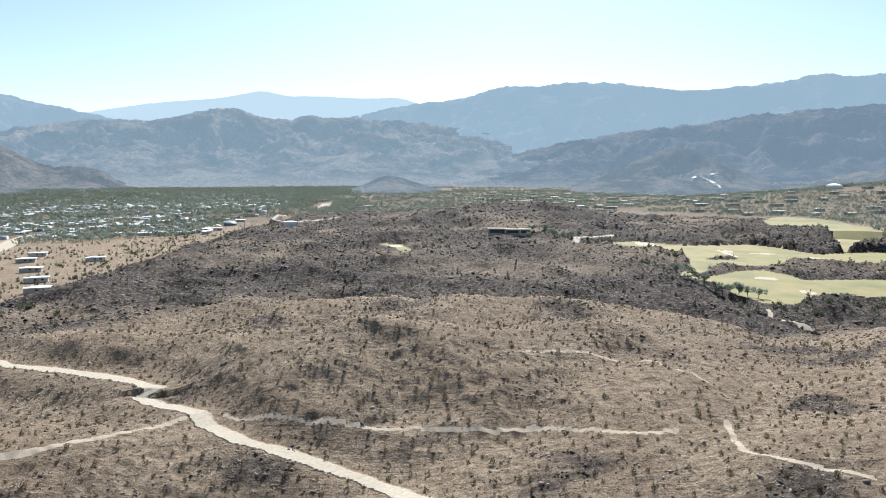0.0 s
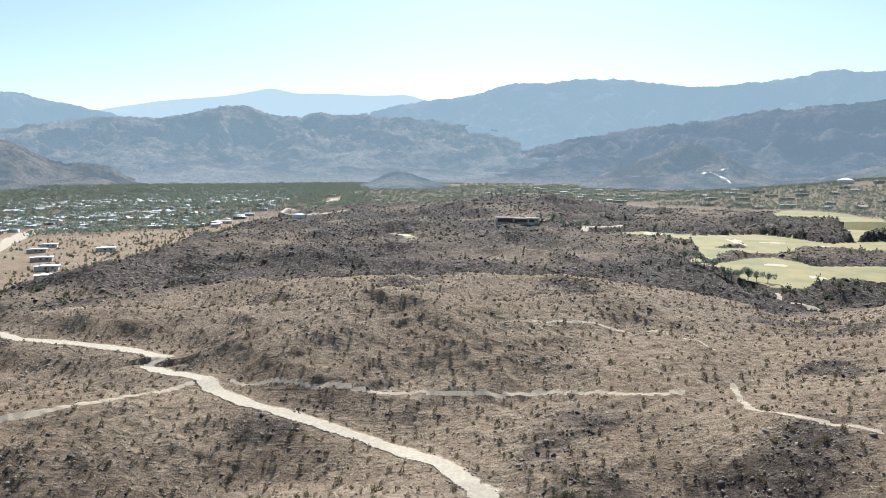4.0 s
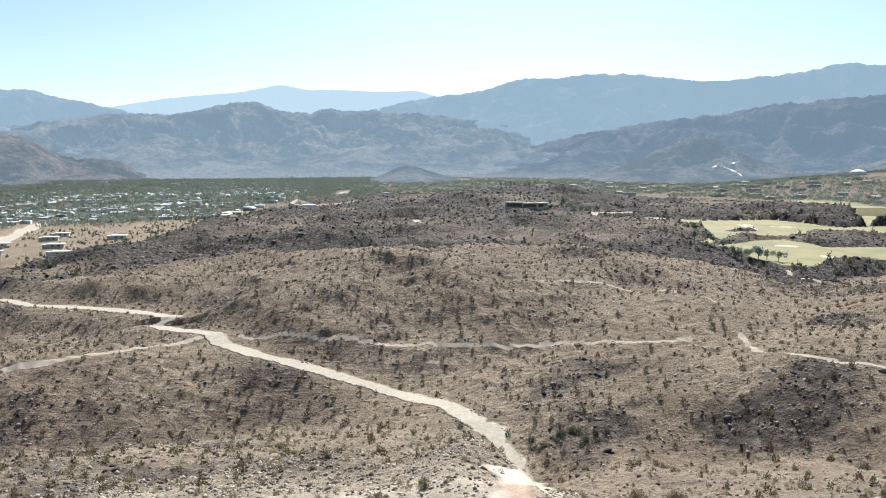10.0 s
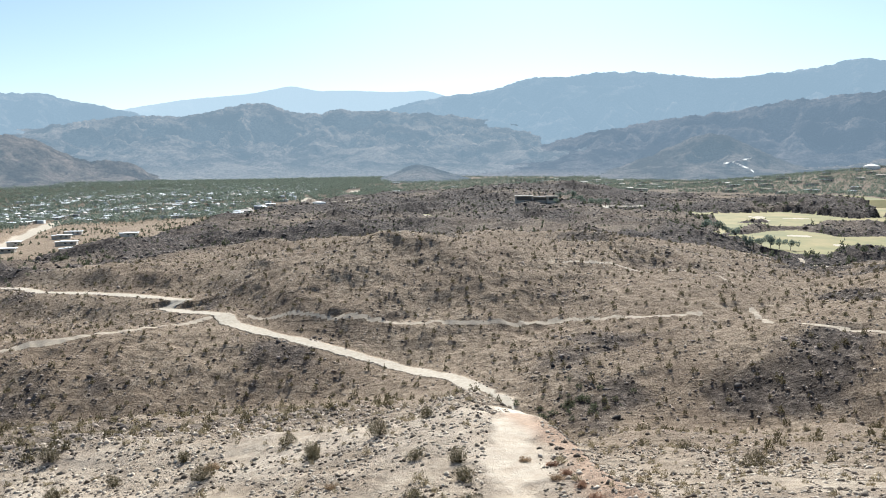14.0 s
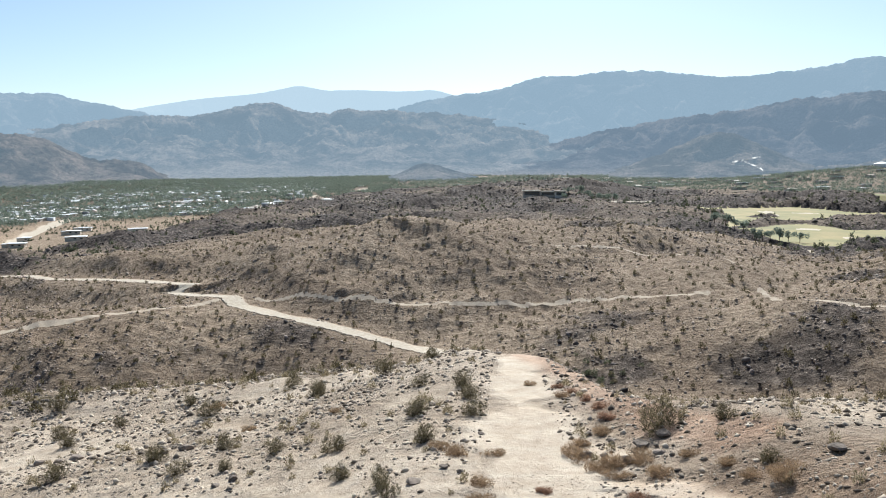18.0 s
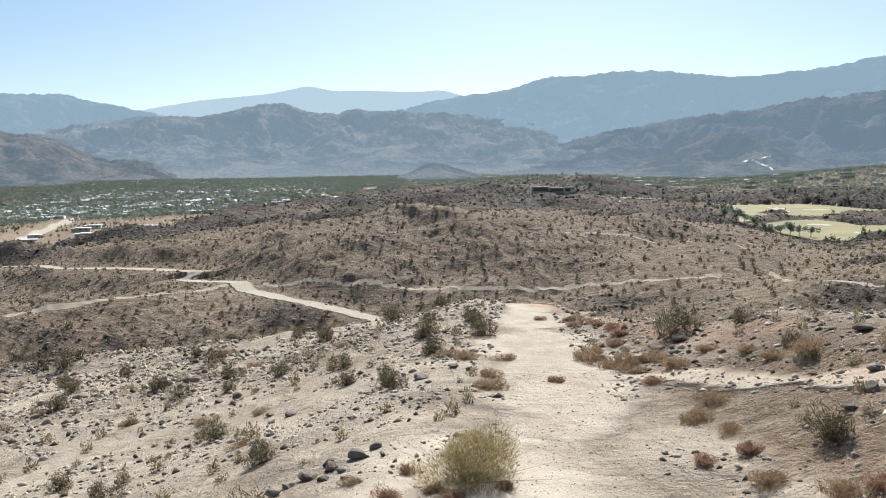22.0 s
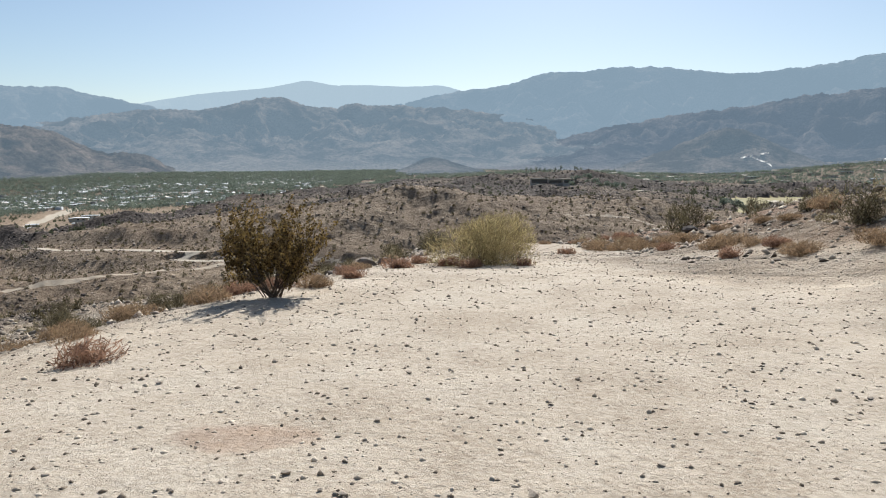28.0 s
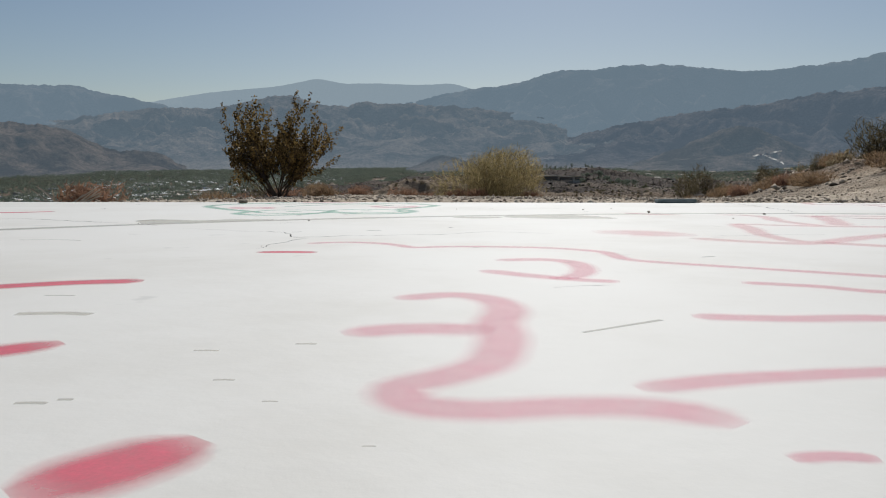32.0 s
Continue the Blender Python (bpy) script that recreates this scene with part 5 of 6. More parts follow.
# red lettering that can no longer be read
stroke("red_spray_line", [(-1.5, 1.5), (-1.25, 1.52), (-1.1, 1.57), (-1.0, 1.64)], 0.018, DEEPRED)
stroke("red_spray_patch", [(0.16, 1.2), (0.21, 1.215), (0.27, 1.19), (0.31, 1.17)], 0.075, FAINT)
for pts, w in (([(0.29, 1.13), (0.34, 1.09), (0.41, 1.06), (0.47, 1.09), (0.58, 1.19), (0.74, 1.3), (0.95, 1.38)], 0.025),
               ([(0.44, 1.455), (0.55, 1.42), (0.68, 1.41), (0.82, 1.44), (1.0, 1.47)], 0.022), ([(0.5, 1.76), (0.56, 1.75), (0.59, 1.68), (0.57, 1.56), (0.6, 1.42)], 0.024),
               ([(0.45, 1.45), (0.44, 1.32), (0.42, 1.2), (0.43, 1.08)], 0.022), ([(0.66, 1.75), (0.71, 1.72), (0.69, 1.6), (0.64, 1.43)], 0.03), ([(0.7, 1.73), (0.82, 1.76), (0.9, 1.73), (0.88, 1.68), (0.76, 1.67)], 0.02),
               ([(0.45, 1.08), (0.56, 1.02), (0.68, 1.0), (0.8, 1.03)], 0.024), ([(0.6, 1.2), (0.7, 1.12), (0.82, 1.08)], 0.022), ([(0.3, 1.8), (0.36, 1.75), (0.42, 1.74)], 0.02),
               ([(1.0, 2.52), (0.97, 2.38), (1.1, 2.36), (1.13, 2.28), (1.1, 2.22)], 0.022), ([(1.1, 2.5), (1.22, 2.38), (1.36, 2.28), (1.5, 2.2)], 0.02), ([(1.3, 2.5), (1.45, 2.46), (1.6, 2.42)], 0.02),
               ([(-0.252, 0.975), (-0.208, 0.998), (-0.159, 0.99), (-0.125, 0.963), (-0.104, 0.94), (-0.07, 0.953), (-0.018, 0.961), (0.057, 0.957), (0.1, 0.939), (0.132, 0.912), (0.139, 0.875), (0.15, 0.835), (0.19, 0.808), (0.26, 0.775), (0.377, 0.72), (0.5, 0.66)], 0.012),
               ([(0.0, 0.812), (0.052, 0.825), (0.084, 0.799), (0.088, 0.73), (0.064, 0.682), (0.029, 0.695), (-0.014, 0.727)], 0.016), ([(0.05, 0.682), (0.08, 0.668), (0.112, 0.662)], 0.013),
               ([(0.22, 0.668), (0.281, 0.65), (0.324, 0.624), (0.45, 0.6)], 0.013), ([(0.135, 0.5), (0.2, 0.498), (0.266, 0.506), (0.4, 0.5)], 0.014), ([(0.066, 0.319), (0.109, 0.338), (0.144, 0.348), (0.195, 0.36), (0.28, 0.37)], 0.013),
               ([(-0.077, 0.55), (-0.034, 0.573), (-0.003, 0.554), (0.008, 0.512), (0.002, 0.463), (0.005, 0.417), (-0.002, 0.363), (-0.022, 0.334), (-0.042, 0.312), (-0.034, 0.288), (-0.006, 0.282), (0.03, 0.29), (0.059, 0.292), (0.081, 0.286), (0.097, 0.271)], 0.0185),
               ([(-0.092, 0.422), (-0.062, 0.438), (-0.034, 0.443), (0.0, 0.44)], 0.021), ([(0.103, 0.237), (0.118, 0.241), (0.134, 0.240)], 0.006)):
    stroke("red_spray_line", pts, w * 1.15, FAINT if pts[0][1] > 0.99 else RED)
for pts, w in (([(-0.285, 0.862), (-0.25, 0.868), (-0.213, 0.869)], 0.012), ([(-0.44, 0.56), (-0.37, 0.602), (-0.31, 0.622)], 0.015), ([(-0.30, 0.34), (-0.268, 0.362), (-0.246, 0.385)], 0.014), ([(-0.146, 0.186), (-0.134, 0.2), (-0.121, 0.218), (-0.107, 0.239)], 0.017)):
    stroke("red_spray_mark", pts, w * 1.4, DEEPRED, label="deep red spray mark")


def crack(pts, width, seed):
    line = smooth_line(pts, 0.012)
    LAYER[0] += 0.000001
    g = np.random.default_rng(seed)
    n = len(line)
    vs = []
    wob = np.cumsum(g.normal(size=n)) * 0.0035
    wob -= np.linspace(wob[0], wob[-1], n)
    for k, p in enumerate(line):
        t = (line[min(k + 1, n - 1)] - line[max(k - 1, 0)]).normalized()
        s = Vector((-t.y, t.x, 0))
        w = 0.5 * width * g.uniform(0.15, 1.0) * (0.2 + 0.8 * math.sin(math.pi * (k + 0.5) / n))
        for c in (-w, w):
            q = p + s * (c + float(wob[k]))
            vs.append((q.x, q.y, LAYER[0]))
    i = np.arange(n * 2).reshape(n, 2)
    f = np.stack([i[:-1, 0], i[:-1, 1], i[1:, 1], i[1:, 0]], -1)
    ob = grid_mesh("crack", np.array(vs), f, CRACKM, smooth=False)
    ob.parent = SLAB
    return ob


crack([(0.70, 2.45), (0.73, 2.3), (0.75, 2.1), (0.73, 1.84)], 0.006, 1)
crack([(0.73, 1.8), (0.76, 1.7), (0.84, 1.6), (0.98, 1.5)], 0.005, 2)
crack([(-1.05, 1.33), (-0.95, 1.4), (-0.88, 1.4), (-0.75, 1.33), (-0.63, 1.29), (-0.58, 1.25)], 0.005, 3)
crack([(-0.52, 1.2), (-0.42, 1.17), (-0.34, 1.14), (-0.29, 1.06), (-0.2, 1.11), (-0.08, 1.14), (-0.02, 1.2), (0.09, 1.18)], 0.004, 4)
crack([(-0.27, 1.05), (-0.29, 0.97), (-0.3, 0.9)], 0.003, 5)
crack([(0.34, 1.17), (0.42, 1.2), (0.52, 1.22)], 0.003, 6)
crack([(0.05, 0.62), (0.075, 0.63), (0.1, 0.64)], 0.0015, 7)


# short grey scrapes in the paint, close by and strewn over the rest
for sx, sy, ln, wd in ((-0.194, 0.275, 0.008, 0.0028), (-0.183, 0.281, 0.004, 0.0025), (-0.156, 0.373, 0.008, 0.004), (-0.126, 0.317, 0.006, 0.003), (-0.106, 0.394, 0.007, 0.005), (-0.295, 0.467, 0.03, 0.012), (-0.336, 0.539, 0.014, 0.004), (-0.095, 0.286, 0.004, 0.0025), (-0.044, 0.237, 0.003, 0.0022), (-0.603, 0.979, 0.05, 0.006)):
    stroke("scuff", [(sx - ln, sy - 0.1 * ln), (sx, sy + 0.08 * ln), (sx + ln * 0.7, sy)], wd * 0.6, BARECON, ends=2.0, waver=1.0)
stroke("scuff", [(0.054, 0.44), (0.083, 0.463), (0.111, 0.485)], 0.002, WORN, ends=3.0, waver=1.0)
g = np.random.default_rng(55)
for k in range(34):
    a, r = radians(g.uniform(-42, 36)), 0.62 + 1.7 * g.uniform()
    cx, cy, an, ln = r * math.sin(a), r * math.cos(a), g.normal() * 0.5, g.uniform(0.003, 0.012) * (0.4 + 0.5 * r)
    stroke("scuff", [(cx - ln * math.cos(an), cy - ln * math.sin(an)), (cx, cy + 0.15 * ln * g.normal()), (cx + ln * math.cos(an), cy + ln * math.sin(an))], 0.0015 + 0.004 * g.uniform() * r * 0.5, WORN if k % 3 else SCUFF, ends=2.0, waver=1.0)


# ---- stones ----
def stone(name, size, flat, seed, material, label, category):
    g = np.random.default_rng(seed)
    bm = bmesh.new()
    bmesh.ops.create_icosphere(bm, subdivisions=2 if size > 0.3 else 1, radius=0.5)
    d = [Vector(g.normal(size=3)).normalized() for _ in range(9)]
    cut = [g.uniform(0.22, 0.40) if size > 0.3 else g.uniform(0.14, 0.32) for _ in d]
    for v in bm.verts:
        for n, c in zip(d, cut):
            over = v.co.dot(n) - c
            if over > 0:
                v.co -= n * over
        v.co *= 1 + (0.09 if size > 0.3 else 0.05) * g.normal()
        v.co.z *= flat
        v.co.z += 0.22 * flat
        v.co *= size
    me = bpy.data.meshes.new(name)
    bm.to_mesh(me)
    bm.free()
    me.materials.append(material)
    return tagged(new(name, me), label, category, "stones on the bare ground" if category == "stone" else "rocks on the slope")


def put(obs, k, x, y, turn, scale=1.0, lift=0.0):
    """The k-th thing placed from a set: the originals first, then copies."""
    m = pose(x, y, ground_z(x, y) + lift, 0, 0, turn)
    ob = obs[k] if k < len(obs) else copy_thing(obs[k % len(obs)], m)
    ob.matrix_basis = m @ Matrix.Scale(scale, 4)
    return ob


PEBBLES = [stone("stone", 0.06, 0.62, 200 + k, STONEM, "small angular grey stone lying on pale gravel", "stone") for k in range(5)]
KNOWN = [(-0.9, 3.1, 1.0), (0.12, 2.92, 1.7), (0.7, 3.3, 0.9), (0.42, 2.8, 1.4), (-0.5, 2.62, 0.8), (2.7, 8.0, 1.3), (-1.3, 2.9, 0.8), (-0.03, 4.2, 0.7), (-0.3, 2.58, 0.7), (1.02, 2.92, 0.5), (1.12, 2.9, 0.5), (-1.4, 3.4, 0.6), (0.3, 4.2, 0.8)]
g = np.random.default_rng(31)
k = 0
for sx, sy, sc2 in KNOWN:
    put(PEBBLES, k, sx, sy, 40 * k, sc2)
    k += 1
while k < 80:
    a, r = radians(g.uniform(-36, 33)), 2.9 + 15 * g.uniform() ** 1.5
    sx, sy = r * math.sin(a), r * math.cos(a)
    if (Vector((sx, sy, 0)) - SLAB_MID).dot(SLAB_OUT) > 0.12 and sx > -5:
        put(PEBBLES, k, sx, sy, g.uniform(0, 360), g.uniform(0.25, 1.0) ** 1.5 * (1 + 0.05 * r))
        k += 1
# a few stones lying on the slab
for k2, (sx, sy, sc2) in enumerate([(-0.73, 2.13, 0.6), (0.36, 1.81, 0.28), (-0.36, 1.42, 0.12), (0.62, 1.79, 0.2), (-0.1, 1.9, 0.1), (0.3, 2.0, 0.1), (0.22, 1.93, 0.12), (0.5, 1.62, 0.1), (-0.3, 0.93, 0.05)]):
    ob = copy_thing(PEBBLES[k2 % 5], pose(sx, sy, LAYER[0], 0, 0, 50 * k2))
    ob.matrix_basis = pose(sx, sy, LAYER[0], 0, 0, 50 * k2) @ Matrix.Scale(sc2, 4)
    tagged(ob, "small dark stone lying on the white slab", "stone", "stones on the slab")
bm = bmesh.new()
v = box(bm, -0.065, 0.065, -0.016, 0.016, 0, 0.012)
bmesh.ops.bevel(bm, geom=bm.edges[:], offset=0.004, segments=1, affect="EDGES")
chip = part("flat_chip", bm, plain("grey_slate", (0.16, 0.18, 0.17), (0.30, 0.33, 0.31), 30))
chip.matrix_basis = pose(0.56, 2.41, LAYER[0], 0, 0, 12)
tagged(chip, "flat grey chip of stone on the slab's edge", "chip")

ROCKSET = [stone("rock", 0.6, 0.6, 300 + k, BOULDERM, "weathered grey fractured rock on a pale slope", "rock") for k in range(6)]
# a broken ledge beside the broom bush, then rocks along the tracks
ROCK_SITES = [(-2.5, 15.4, 0.85), (-2.95, 14.9, 0.7), (-3.4, 14.6, 0.75), (-3.0, 14.2, 0.45), (-3.9, 13.9, 0.65), (-4.2, 13.4, 0.75), (-3.1, 15.4, 0.6), (-2.2, 16.0, 0.55), (-3.7, 14.3, 0.5), (-2.7, 14.5, 0.4), (-4.7, 13.1, 0.5), (-2.0, 25.2, 1.0), (4.4, 27.8, 0.9), (5.7, 26.7, 1.0), (6.5, 28.0, 1.2), (7.5, 28.5, 1.2),
              (5.0, 27.3, 0.8), (6.9, 26.9, 0.8), (5.6, 29.2, 0.7), (4.9, 30.6, 0.7), (11.3, 22.7, 1.1), (-6.5, 25.0, 0.8), (-7.4, 25.6, 0.6), (-7.0, 24.4, 0.5), (-15.6, 38.9, 1.4), (-16.6, 38.5, 1.0), (-24, 43, 1.6), (-25.5, 43.5, 1.2), (-27, 44, 1.5), (0.4, 31, 0.5), (-1.2, 33, 0.6), (8.4, 16.2, 0.9), (7.4, 15.0, 0.6), (9.4, 18, 0.8),
              (-10.6, 31.5, 0.9), (-11.2, 31.0, 0.7), (-9.9, 32.1, 0.6), (-0.4, 25.9, 0.5), (-1.0, 26.4, 0.6)]
for k, (sx, sy, sc2) in enumerate(ROCK_SITES):
    put(ROCKSET, k, sx, sy, 77 * k, sc2)
x, y = spots(38000, 9, 84, seed=14, power=1.25)
track = close_to(x, y, CREST_ROAD, 60)[0]
keep = (track > 1.5) & (fbm(x, y, 5, 3, 120) > -0.22) & ((np.abs(x - 1) > 3.5) | (y > 14))
x, y = x[keep], y[keep]
scatter("slope_rubble", CHIPS, x, y, land(x, y), (0.05 + 0.30 * rng.uniform(size=len(x)) ** 4) * np.interp(np.hypot(x, y), [9, 34, 84], [0.35, 1.0, 1.7]), GRAVELM, "broken pale stones on the stony slope", "rubble", 0.1, 0.2)
x, y = spots(26000, 2.5, 26, seed=15, power=1.2)
keep = ((x - SLAB_MID.x) * SLAB_OUT.x + (y - SLAB_MID.y) * SLAB_OUT.y > 0.05)
x, y = x[keep], y[keep]
scatter("gravel", CHIPS, x, y, land(x, y), (0.006 + 0.022 * rng.uniform(size=len(x)) ** 3) * (1 + 0.06 * np.hypot(x, y)), FINE_GRAVEL, "fine pale gravel on bare earth", "gravel", 0.1)


# ---- shrubs on the knoll ----
def creosote(x, y):
    """An open desert bush: bare stems fanning from one foot, leaves in tufts at their ends."""
    ob = thing("creosote_bush", x, y, ground_z(x, y), "open creosote bush with thin dark stems and bronze-green leaves", "bush")
    g = np.random.default_rng(77)
    sv, sf, lv, k = [], [], [], 0

    def twig(p, d, length, r, bend, depth):
        nonlocal k
        n = 5
        for i in range(n):
            q = p + d * (length / n)
            a = Vector((d.y, -d.x, 0.01)).normalized()
            b = d.cross(a)
            r2 = r * (1 - 0.7 * (i + 1) / n)
            r1 = r * (1 - 0.7 * i / n)
            for c, rr2 in ((p, r1), (q, r2)):
                for m in range(3):
                    w = c + a * (rr2 * math.cos(m * 2.094)) + b * (rr2 * math.sin(m * 2.094))
                    sv.append(tuple(w))
            for m in range(3):
                w = (m + 1) % 3
                sf.append((k + m, k + w, k + 3 + w))
                sf.append((k + m, k + 3 + w, k + 3 + m))
            k += 6
            p = q
            d = (d + Vector((*g.normal(size=2) * bend, 0.06 + bend * g.normal() * 0.5))).normalized()
            if depth and i >= 1:
                for _ in range(2 if depth == 2 else 1):
                    e = (d + Vector(g.normal(size=3)) * 0.55 + Vector((0, 0, 0.32))).normalized()
                    twig(p, e, length * g.uniform(0.28, 0.5), r2 * 0.7, bend, depth - 1)
            if depth < 2 and i >= 1:
                for _ in range(4 if depth == 0 else 3):
                    c = p + Vector(g.normal(size=3)) * 0.016
                    u = Vector(g.normal(size=3)).normalized()
                    w = u.cross(Vector(g.normal(size=3))).normalized()
                    s = g.uniform(0.012, 0.022)
                    lv.extend([tuple(c - u * s), tuple(c + w * s * 0.7), tuple(c + u * s * 1.2), tuple(c - w * s * 0.7)])
    for i in range(30):
        side = -1 if i % 2 else 1
        lean = Vector((side * abs(g.normal()) * 0.55 + 0.28 * side - 0.12, g.normal() * 0.5, 0.9)).normalized()
        twig(Vector((g.normal() * 0.05, g.normal() * 0.05, 0)), lean, g.uniform(0.6, 1.0), 0.011, 0.13, 2)
    raw_part("stem_fan", np.array(sv), np.array(sf), STEM, ob, "thin grey-brown stems")
    raw_part("foliage", np.array(lv), np.arange(len(lv)).reshape(-1, 4), CREOSOTE, ob, "small bronze-green leaves")
    return ob


creosote(-2.5, 8.6).scale = (0.76, 0.76, 0.84)


def tuft(name, width, height, n, material, label, category, seed, blade=0.012, stems=True, droop=0.25, group="", length=0.16):
    """A bush of fine upright twigs: tapering blades that rise from a broad foot and part at the top."""
    g = np.random.default_rng(seed)
    lobes = [(g.normal() * 0.24, g.normal() * 0.2, g.uniform(0.15, 0.45), g.uniform(0.2, 0.34)) for _ in range(9)]
    vs, fs = [], []
    for i in range(n):
        lx, ly, lz, lr = lobes[i % 9]
        d = Vector(g.normal(size=3)).normalized() * (lr * g.uniform(0.3, 1.0) ** 0.5)
        c = Vector(((lx + d.x) * width, (ly + d.y) * width, max(0.0, lz + d.z * 1.5) * height * 1.25))
        a = (Vector((c.x / width * 1.2, c.y / width * 1.2, 0.75)) + Vector(g.normal(size=3)) * (0.3 + droop)).normalized()
        size = length * g.uniform(0.5, 1.3)
        w = a.cross(Vector(g.normal(size=3))).normalized() * blade * g.uniform(0.6, 1.4)
        p0, p1 = c - a * size * 0.5, c + a * size * 0.5
        p0.z = max(p0.z, 0.0)
        p1.z = max(p1.z, 0.01)
        m = p0.lerp(p1, 0.55) + Vector(g.normal(size=3)) * size * 0.07
        j = len(vs)
        vs.extend([tuple(p0 - w * 0.4), tuple(p0 + w * 0.4), tuple(m + w * 0.5), tuple(m - w * 0.5), tuple(p1)])
        fs.extend([(j, j + 1, j + 2), (j, j + 2, j + 3), (j + 3, j + 2, j + 4)])
    ob = thing(name, 0, 0, -300, label, category, group)
    raw_part("foliage", np.array(vs), np.array(fs), material, ob)
    if stems:
        sv, sf = [], []
        for i in range(16):
            d = Vector((g.normal() * 0.5 * width, g.normal() * 0.4 * width, height * 0.7))
            w = Vector((-d.y, d.x, 0)).normalized() * 0.008
            j = len(sv)
            o = Vector((g.normal() * 0.04, g.normal() * 0.04, 0))
            sv.extend([tuple(o - w), tuple(o + w), tuple(o + d * 0.8)] + [tuple(o + Vector((0, 0, -0.01))), tuple(o + w + Vector((0.01, 0.01, 0))), tuple(o + d * 0.8)])
            sf.extend([(j, j + 1, j + 2), (j + 3, j + 4, j + 5)])
        raw_part("stem_fan", np.array(sv), np.array(sf), STEM, ob)
    return ob


def set_down(ob, x, y, turn=0.0, scale=1.0):
    ob.matrix_basis = pose(x, y, ground_z(x, y) - 0.02, 0, 0, turn) @ Matrix.Scale(scale, 4)


broom = tuft("broom_bush", 2.25, 0.92, 9500, BROOM, "dense yellow-green broom-like bush of fine twigs", "bush", 91, 0.007, length=0.15)
set_down(broom, -0.15, 13.5)
DRYSET = [tuft("dry_shrub", 1.1, 0.34, 1600, DRY, "low dry straw-coloured shrub on stony ground", "shrub", 400 + k, 0.010, True, 0.4, "dry shrubs on the knoll") for k in range(3)]
GREENSET = [tuft("desert_shrub", 1.0, 0.75, 1300, SHRUB, "small grey-green desert shrub on a pale slope", "shrub", 420 + k, 0.012, True, 0.3, "green shrubs on the knoll") for k in range(3)]
REDSET = [tuft("russet_shrub", 0.6, 0.24, 700, RUSSET, "low dried russet shrub beside bare earth", "shrub", 440 + k, 0.010, True, 0.5, "russet shrubs on the knoll") for k in range(2)]


def plant(kinds, sites):
    for k, (sx, sy, size) in enumerate(sites):
        ob = kinds[k] if k < len(kinds) else copy_thing(kinds[k % len(kinds)], Matrix())
        set_down(ob, sx, sy, 53 * k, size)


plant(DRYSET, [(0.4, 22.7, 0.95), (-0.6, 28.0, 0.95), (4.0, 27.8, 1.15), (4.5, 26.1, 0.9), (5.2, 26.4, 1.1), (6.2, 26.6, 1.1), (6.5, 24.7, 0.9), (5.2, 17.6, 0.9), (5.5, 16.2, 0.55), (5.9, 19.1, 0.85), (8.4, 23.9, 0.7), (9.4, 21.7, 1.1), (6.0, 11.8, 0.7), (5.2, 13.0, 0.7), (0.9, 28.1, 0.7), (3.1, 42.0, 0.7), (4.6, 38.5, 0.8), (7.7, 25.7, 0.65), (-2.3, 13.5, 0.4),
               (4.4, 29.2, 0.85), (5.1, 25.2, 0.8), (8.7, 22.6, 0.7), (0.3, 24.5, 0.8), (-1.2, 28.9, 0.9), (-18.3, 51.5, 1.2), (-2.2, 9.5, 0.5), (-3.4, 9.0, 0.6), (-4.2, 8.8, 0.6), (-4.6, 7.9, 0.5), (-3.9, 6.9, 0.4), (-6.0, 9.0, 0.6), (5.4, 30.5, 0.9), (-8.0, 26.5, 0.6), (-10.4, 27.2, 0.7), (-14.8, 30.3, 0.8), (-6.8, 20.4, 0.5), (-13.2, 42.0, 0.9), (-7.8, 41.2, 0.8)])
plant(GREENSET, [(-27.6, 48.3, 1.28), (-8.6, 23.5, 0.98), (-5.2, 17.6, 0.87), (-11.5, 33.2, 0.81), (-14.2, 34.1, 1.0), (-9.5, 34.4, 0.96), (-3.8, 12.3, 0.94), (-5.6, 13.4, 0.6), (-8.3, 15.3, 0.84), (-2.0, 30.2, 1.1), (0.0, 34.2, 1.03), (7.5, 29.7, 1.7), (6.7, 14.1, 0.96), (-26.1, 52.8, 1.1), (-2.8, 24.0, 0.74), (-2.8, 34.9, 1.3), (-0.2, 38.5, 1.2), (-6.1, 32.6, 1.0), (-5.0, 27.9, 0.9), (-3.3, 25.6, 1.0),
                 (-13.0, 37.3, 1.2), (-16.7, 37.2, 1.3), (-29.4, 50.9, 1.5), (-21.9, 56.1, 1.1), (-10.5, 49.6, 1.3), (-22.0, 37.0, 1.3), (9.7, 28.7, 1.0), (9.4, 23.2, 0.8), (-6.3, 51.9, 1.6), (-3.0, 53.8, 1.2), (-0.6, 41.8, 1.3), (-3.2, 43.2, 1.0), (-13.6, 54.5, 1.3), (-10.9, 51.0, 1.4), (-36.5, 62.7, 1.8), (-18.1, 49.4, 1.5), (17.6, 75.4, 2.0), (22.2, 77.4, 1.7), (21.9, 57.6, 1.9), (-12.1, 20.6, 0.8), (-6.4, 11.0, 0.7), (-9.4, 17.6, 0.8)])
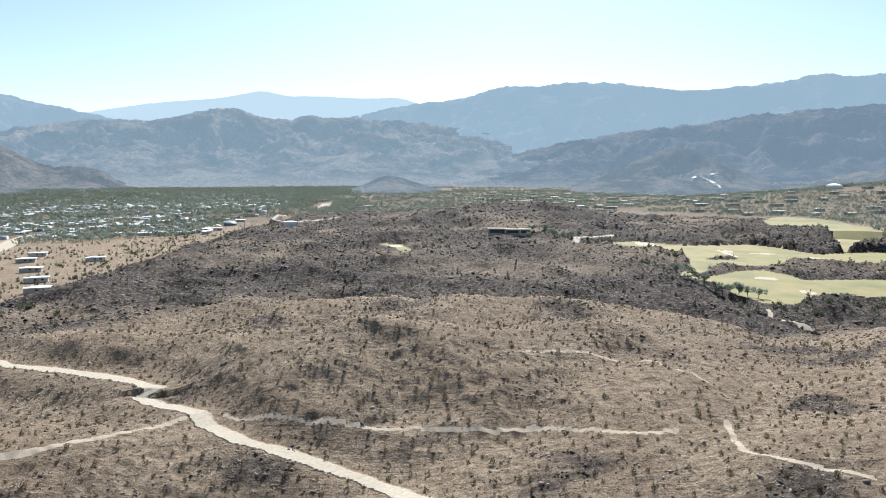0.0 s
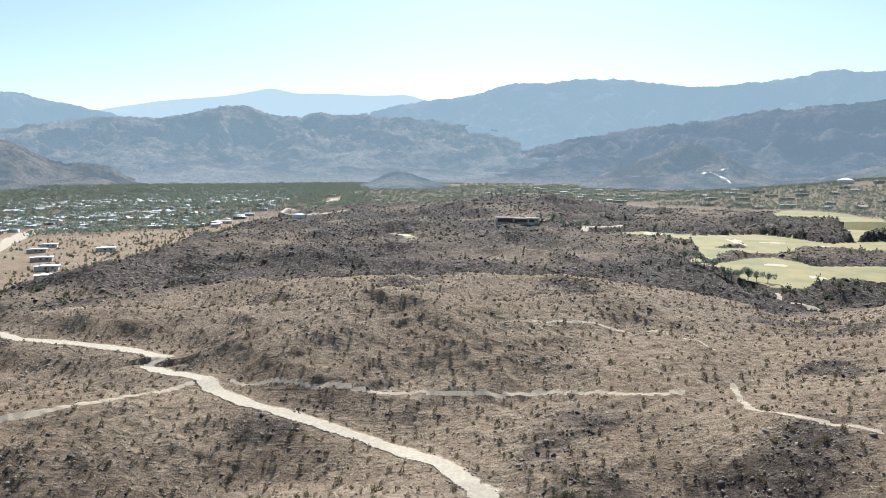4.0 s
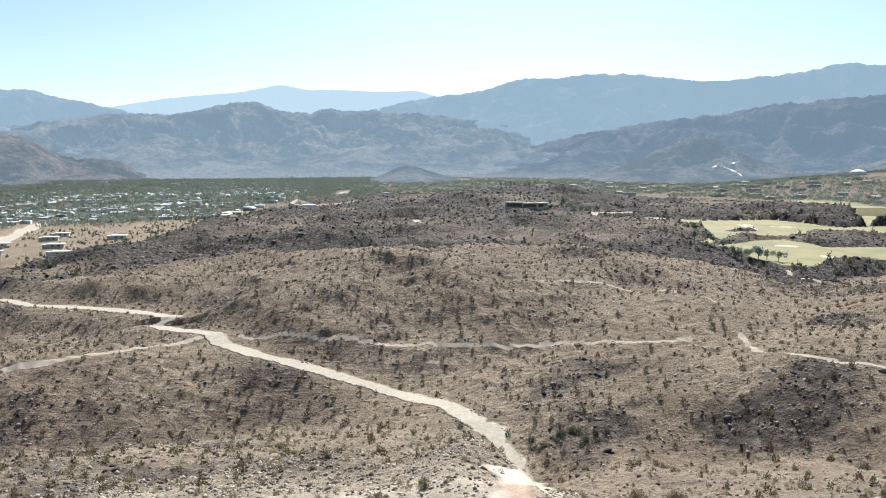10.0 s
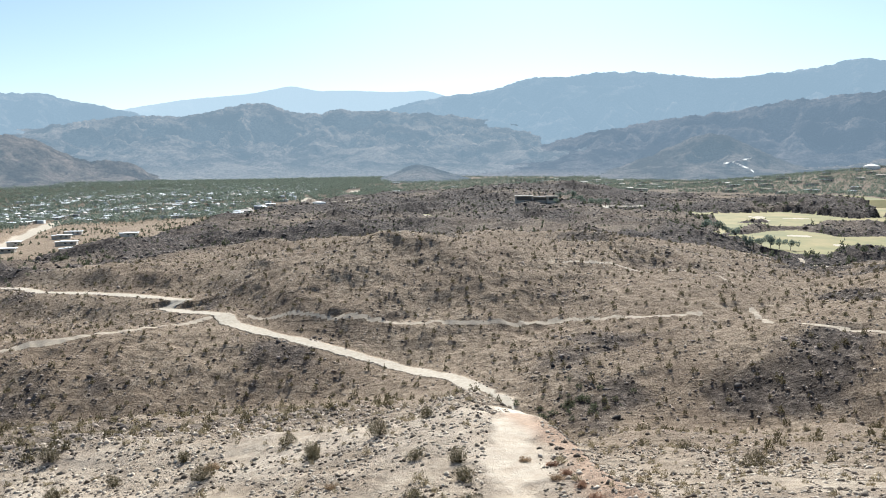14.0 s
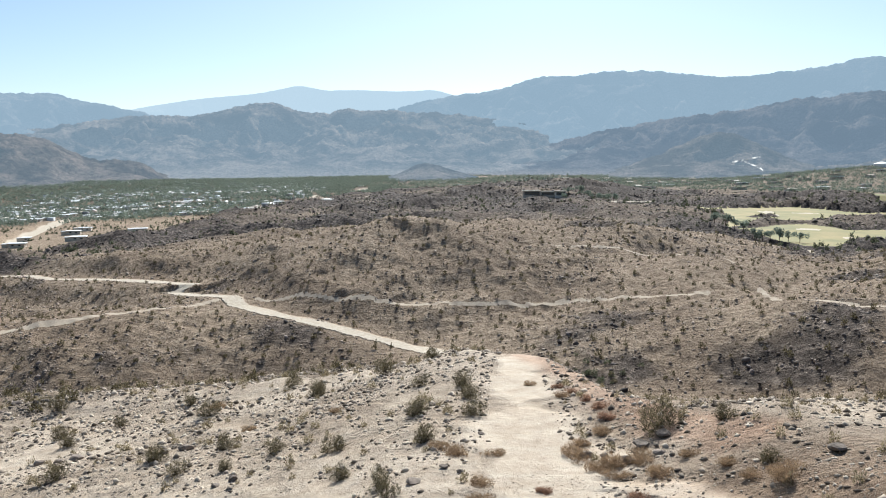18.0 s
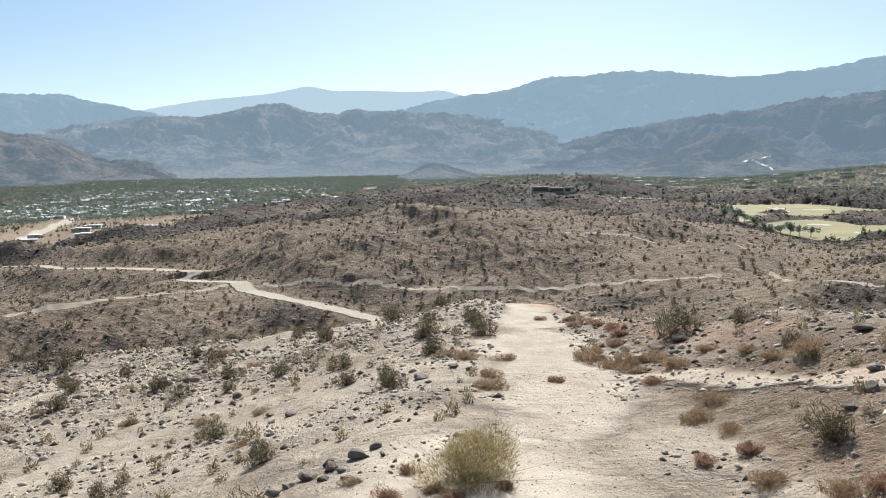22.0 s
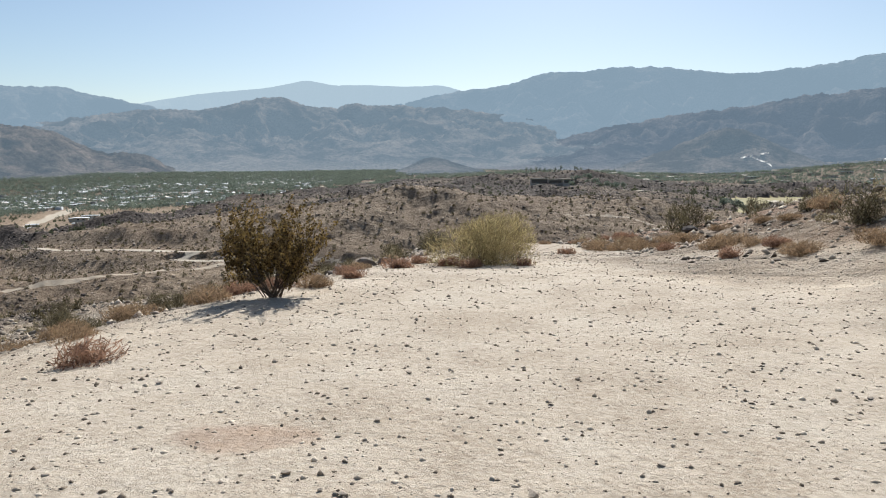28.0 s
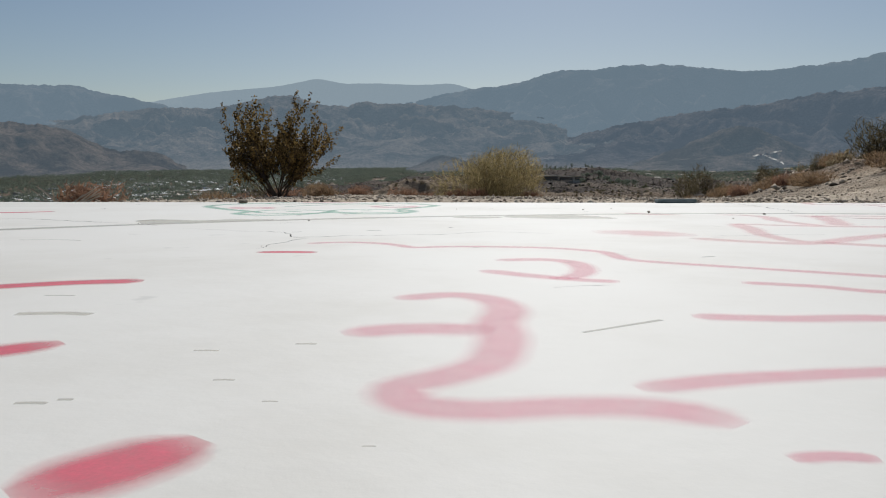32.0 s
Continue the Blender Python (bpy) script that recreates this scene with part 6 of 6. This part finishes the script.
plant(REDSET, [(-2.75, 9.7, 0.7), (-3.3, 9.9, 0.8), (-1.3, 14.0, 0.7), (2.4, 23.8, 0.9), (-0.3, 12.6, 0.7), (4.5, 14.4, 0.9), (5.3, 22.9, 1.0), (5.4, 14.6, 0.9), (-2.95, 5.25, 0.7), (-2.3, 11.8, 0.7), (-1.5, 12.6, 0.8), (-0.7, 12.9, 0.7), (0.6, 13.2, 0.6), (6.0, 32.5, 1.3), (5.9, 34.5, 1.3), (5.6, 36.8, 1.2), (5.2, 39.2, 1.1), (4.6, 41.0, 1.1), (6.5, 11.8, 0.9), (-1.9, 10.6, 0.7)])
x, y = spots(1700, 16, 150, seed=16, power=1.6)
keep = (np.abs(x - 2.2) > 2.2) & (near_hill(x, y) > land(x, y, False) - 0.4) & clear(x, y, 0.2)
x, y = x[keep], y[keep]
scatter("knoll_tufts", FINE_SHRUBS, x, y, land(x, y), rng.uniform(0.2, 0.6, len(x)) * (1 + np.hypot(x, y) / 120), DRYGRASS, "dry grass tufts scattered over a pale slope", "tufts", 0.05)

# a dead twig by the slab
bm = bmesh.new()
g = np.random.default_rng(12)
for i in range(16):
    a = g.uniform(0, 2 * math.pi)
    p = Vector((g.normal() * 0.03, g.normal() * 0.02, 0.01))
    d = Vector((math.cos(a) * 0.13, math.sin(a) * 0.06, g.uniform(0.01, 0.09)))
    w = Vector((-d.y, d.x, 0)).normalized() * 0.003
    q = [bm.verts.new(c) for c in (p - w, p + w, p + d + w * 0.3, p + d - w * 0.3, p + Vector((0, 0, 0.005)), p + d * 0.9 + Vector((0, 0, 0.004)))]
    bm.faces.new(q[:4])
    bm.faces.new((q[0], q[3], q[5], q[4]))
    bm.faces.new((q[1], q[4], q[5], q[2]))
twig_ob = part("dead_twig", bm, plain("bleached_wood", (0.30, 0.25, 0.19), (0.48, 0.42, 0.34), 20))
twig_ob.location = (-1.42, 2.42, ground_z(-1.42, 2.42))
tagged(twig_ob, "bleached dead twig beside the slab", "twig")
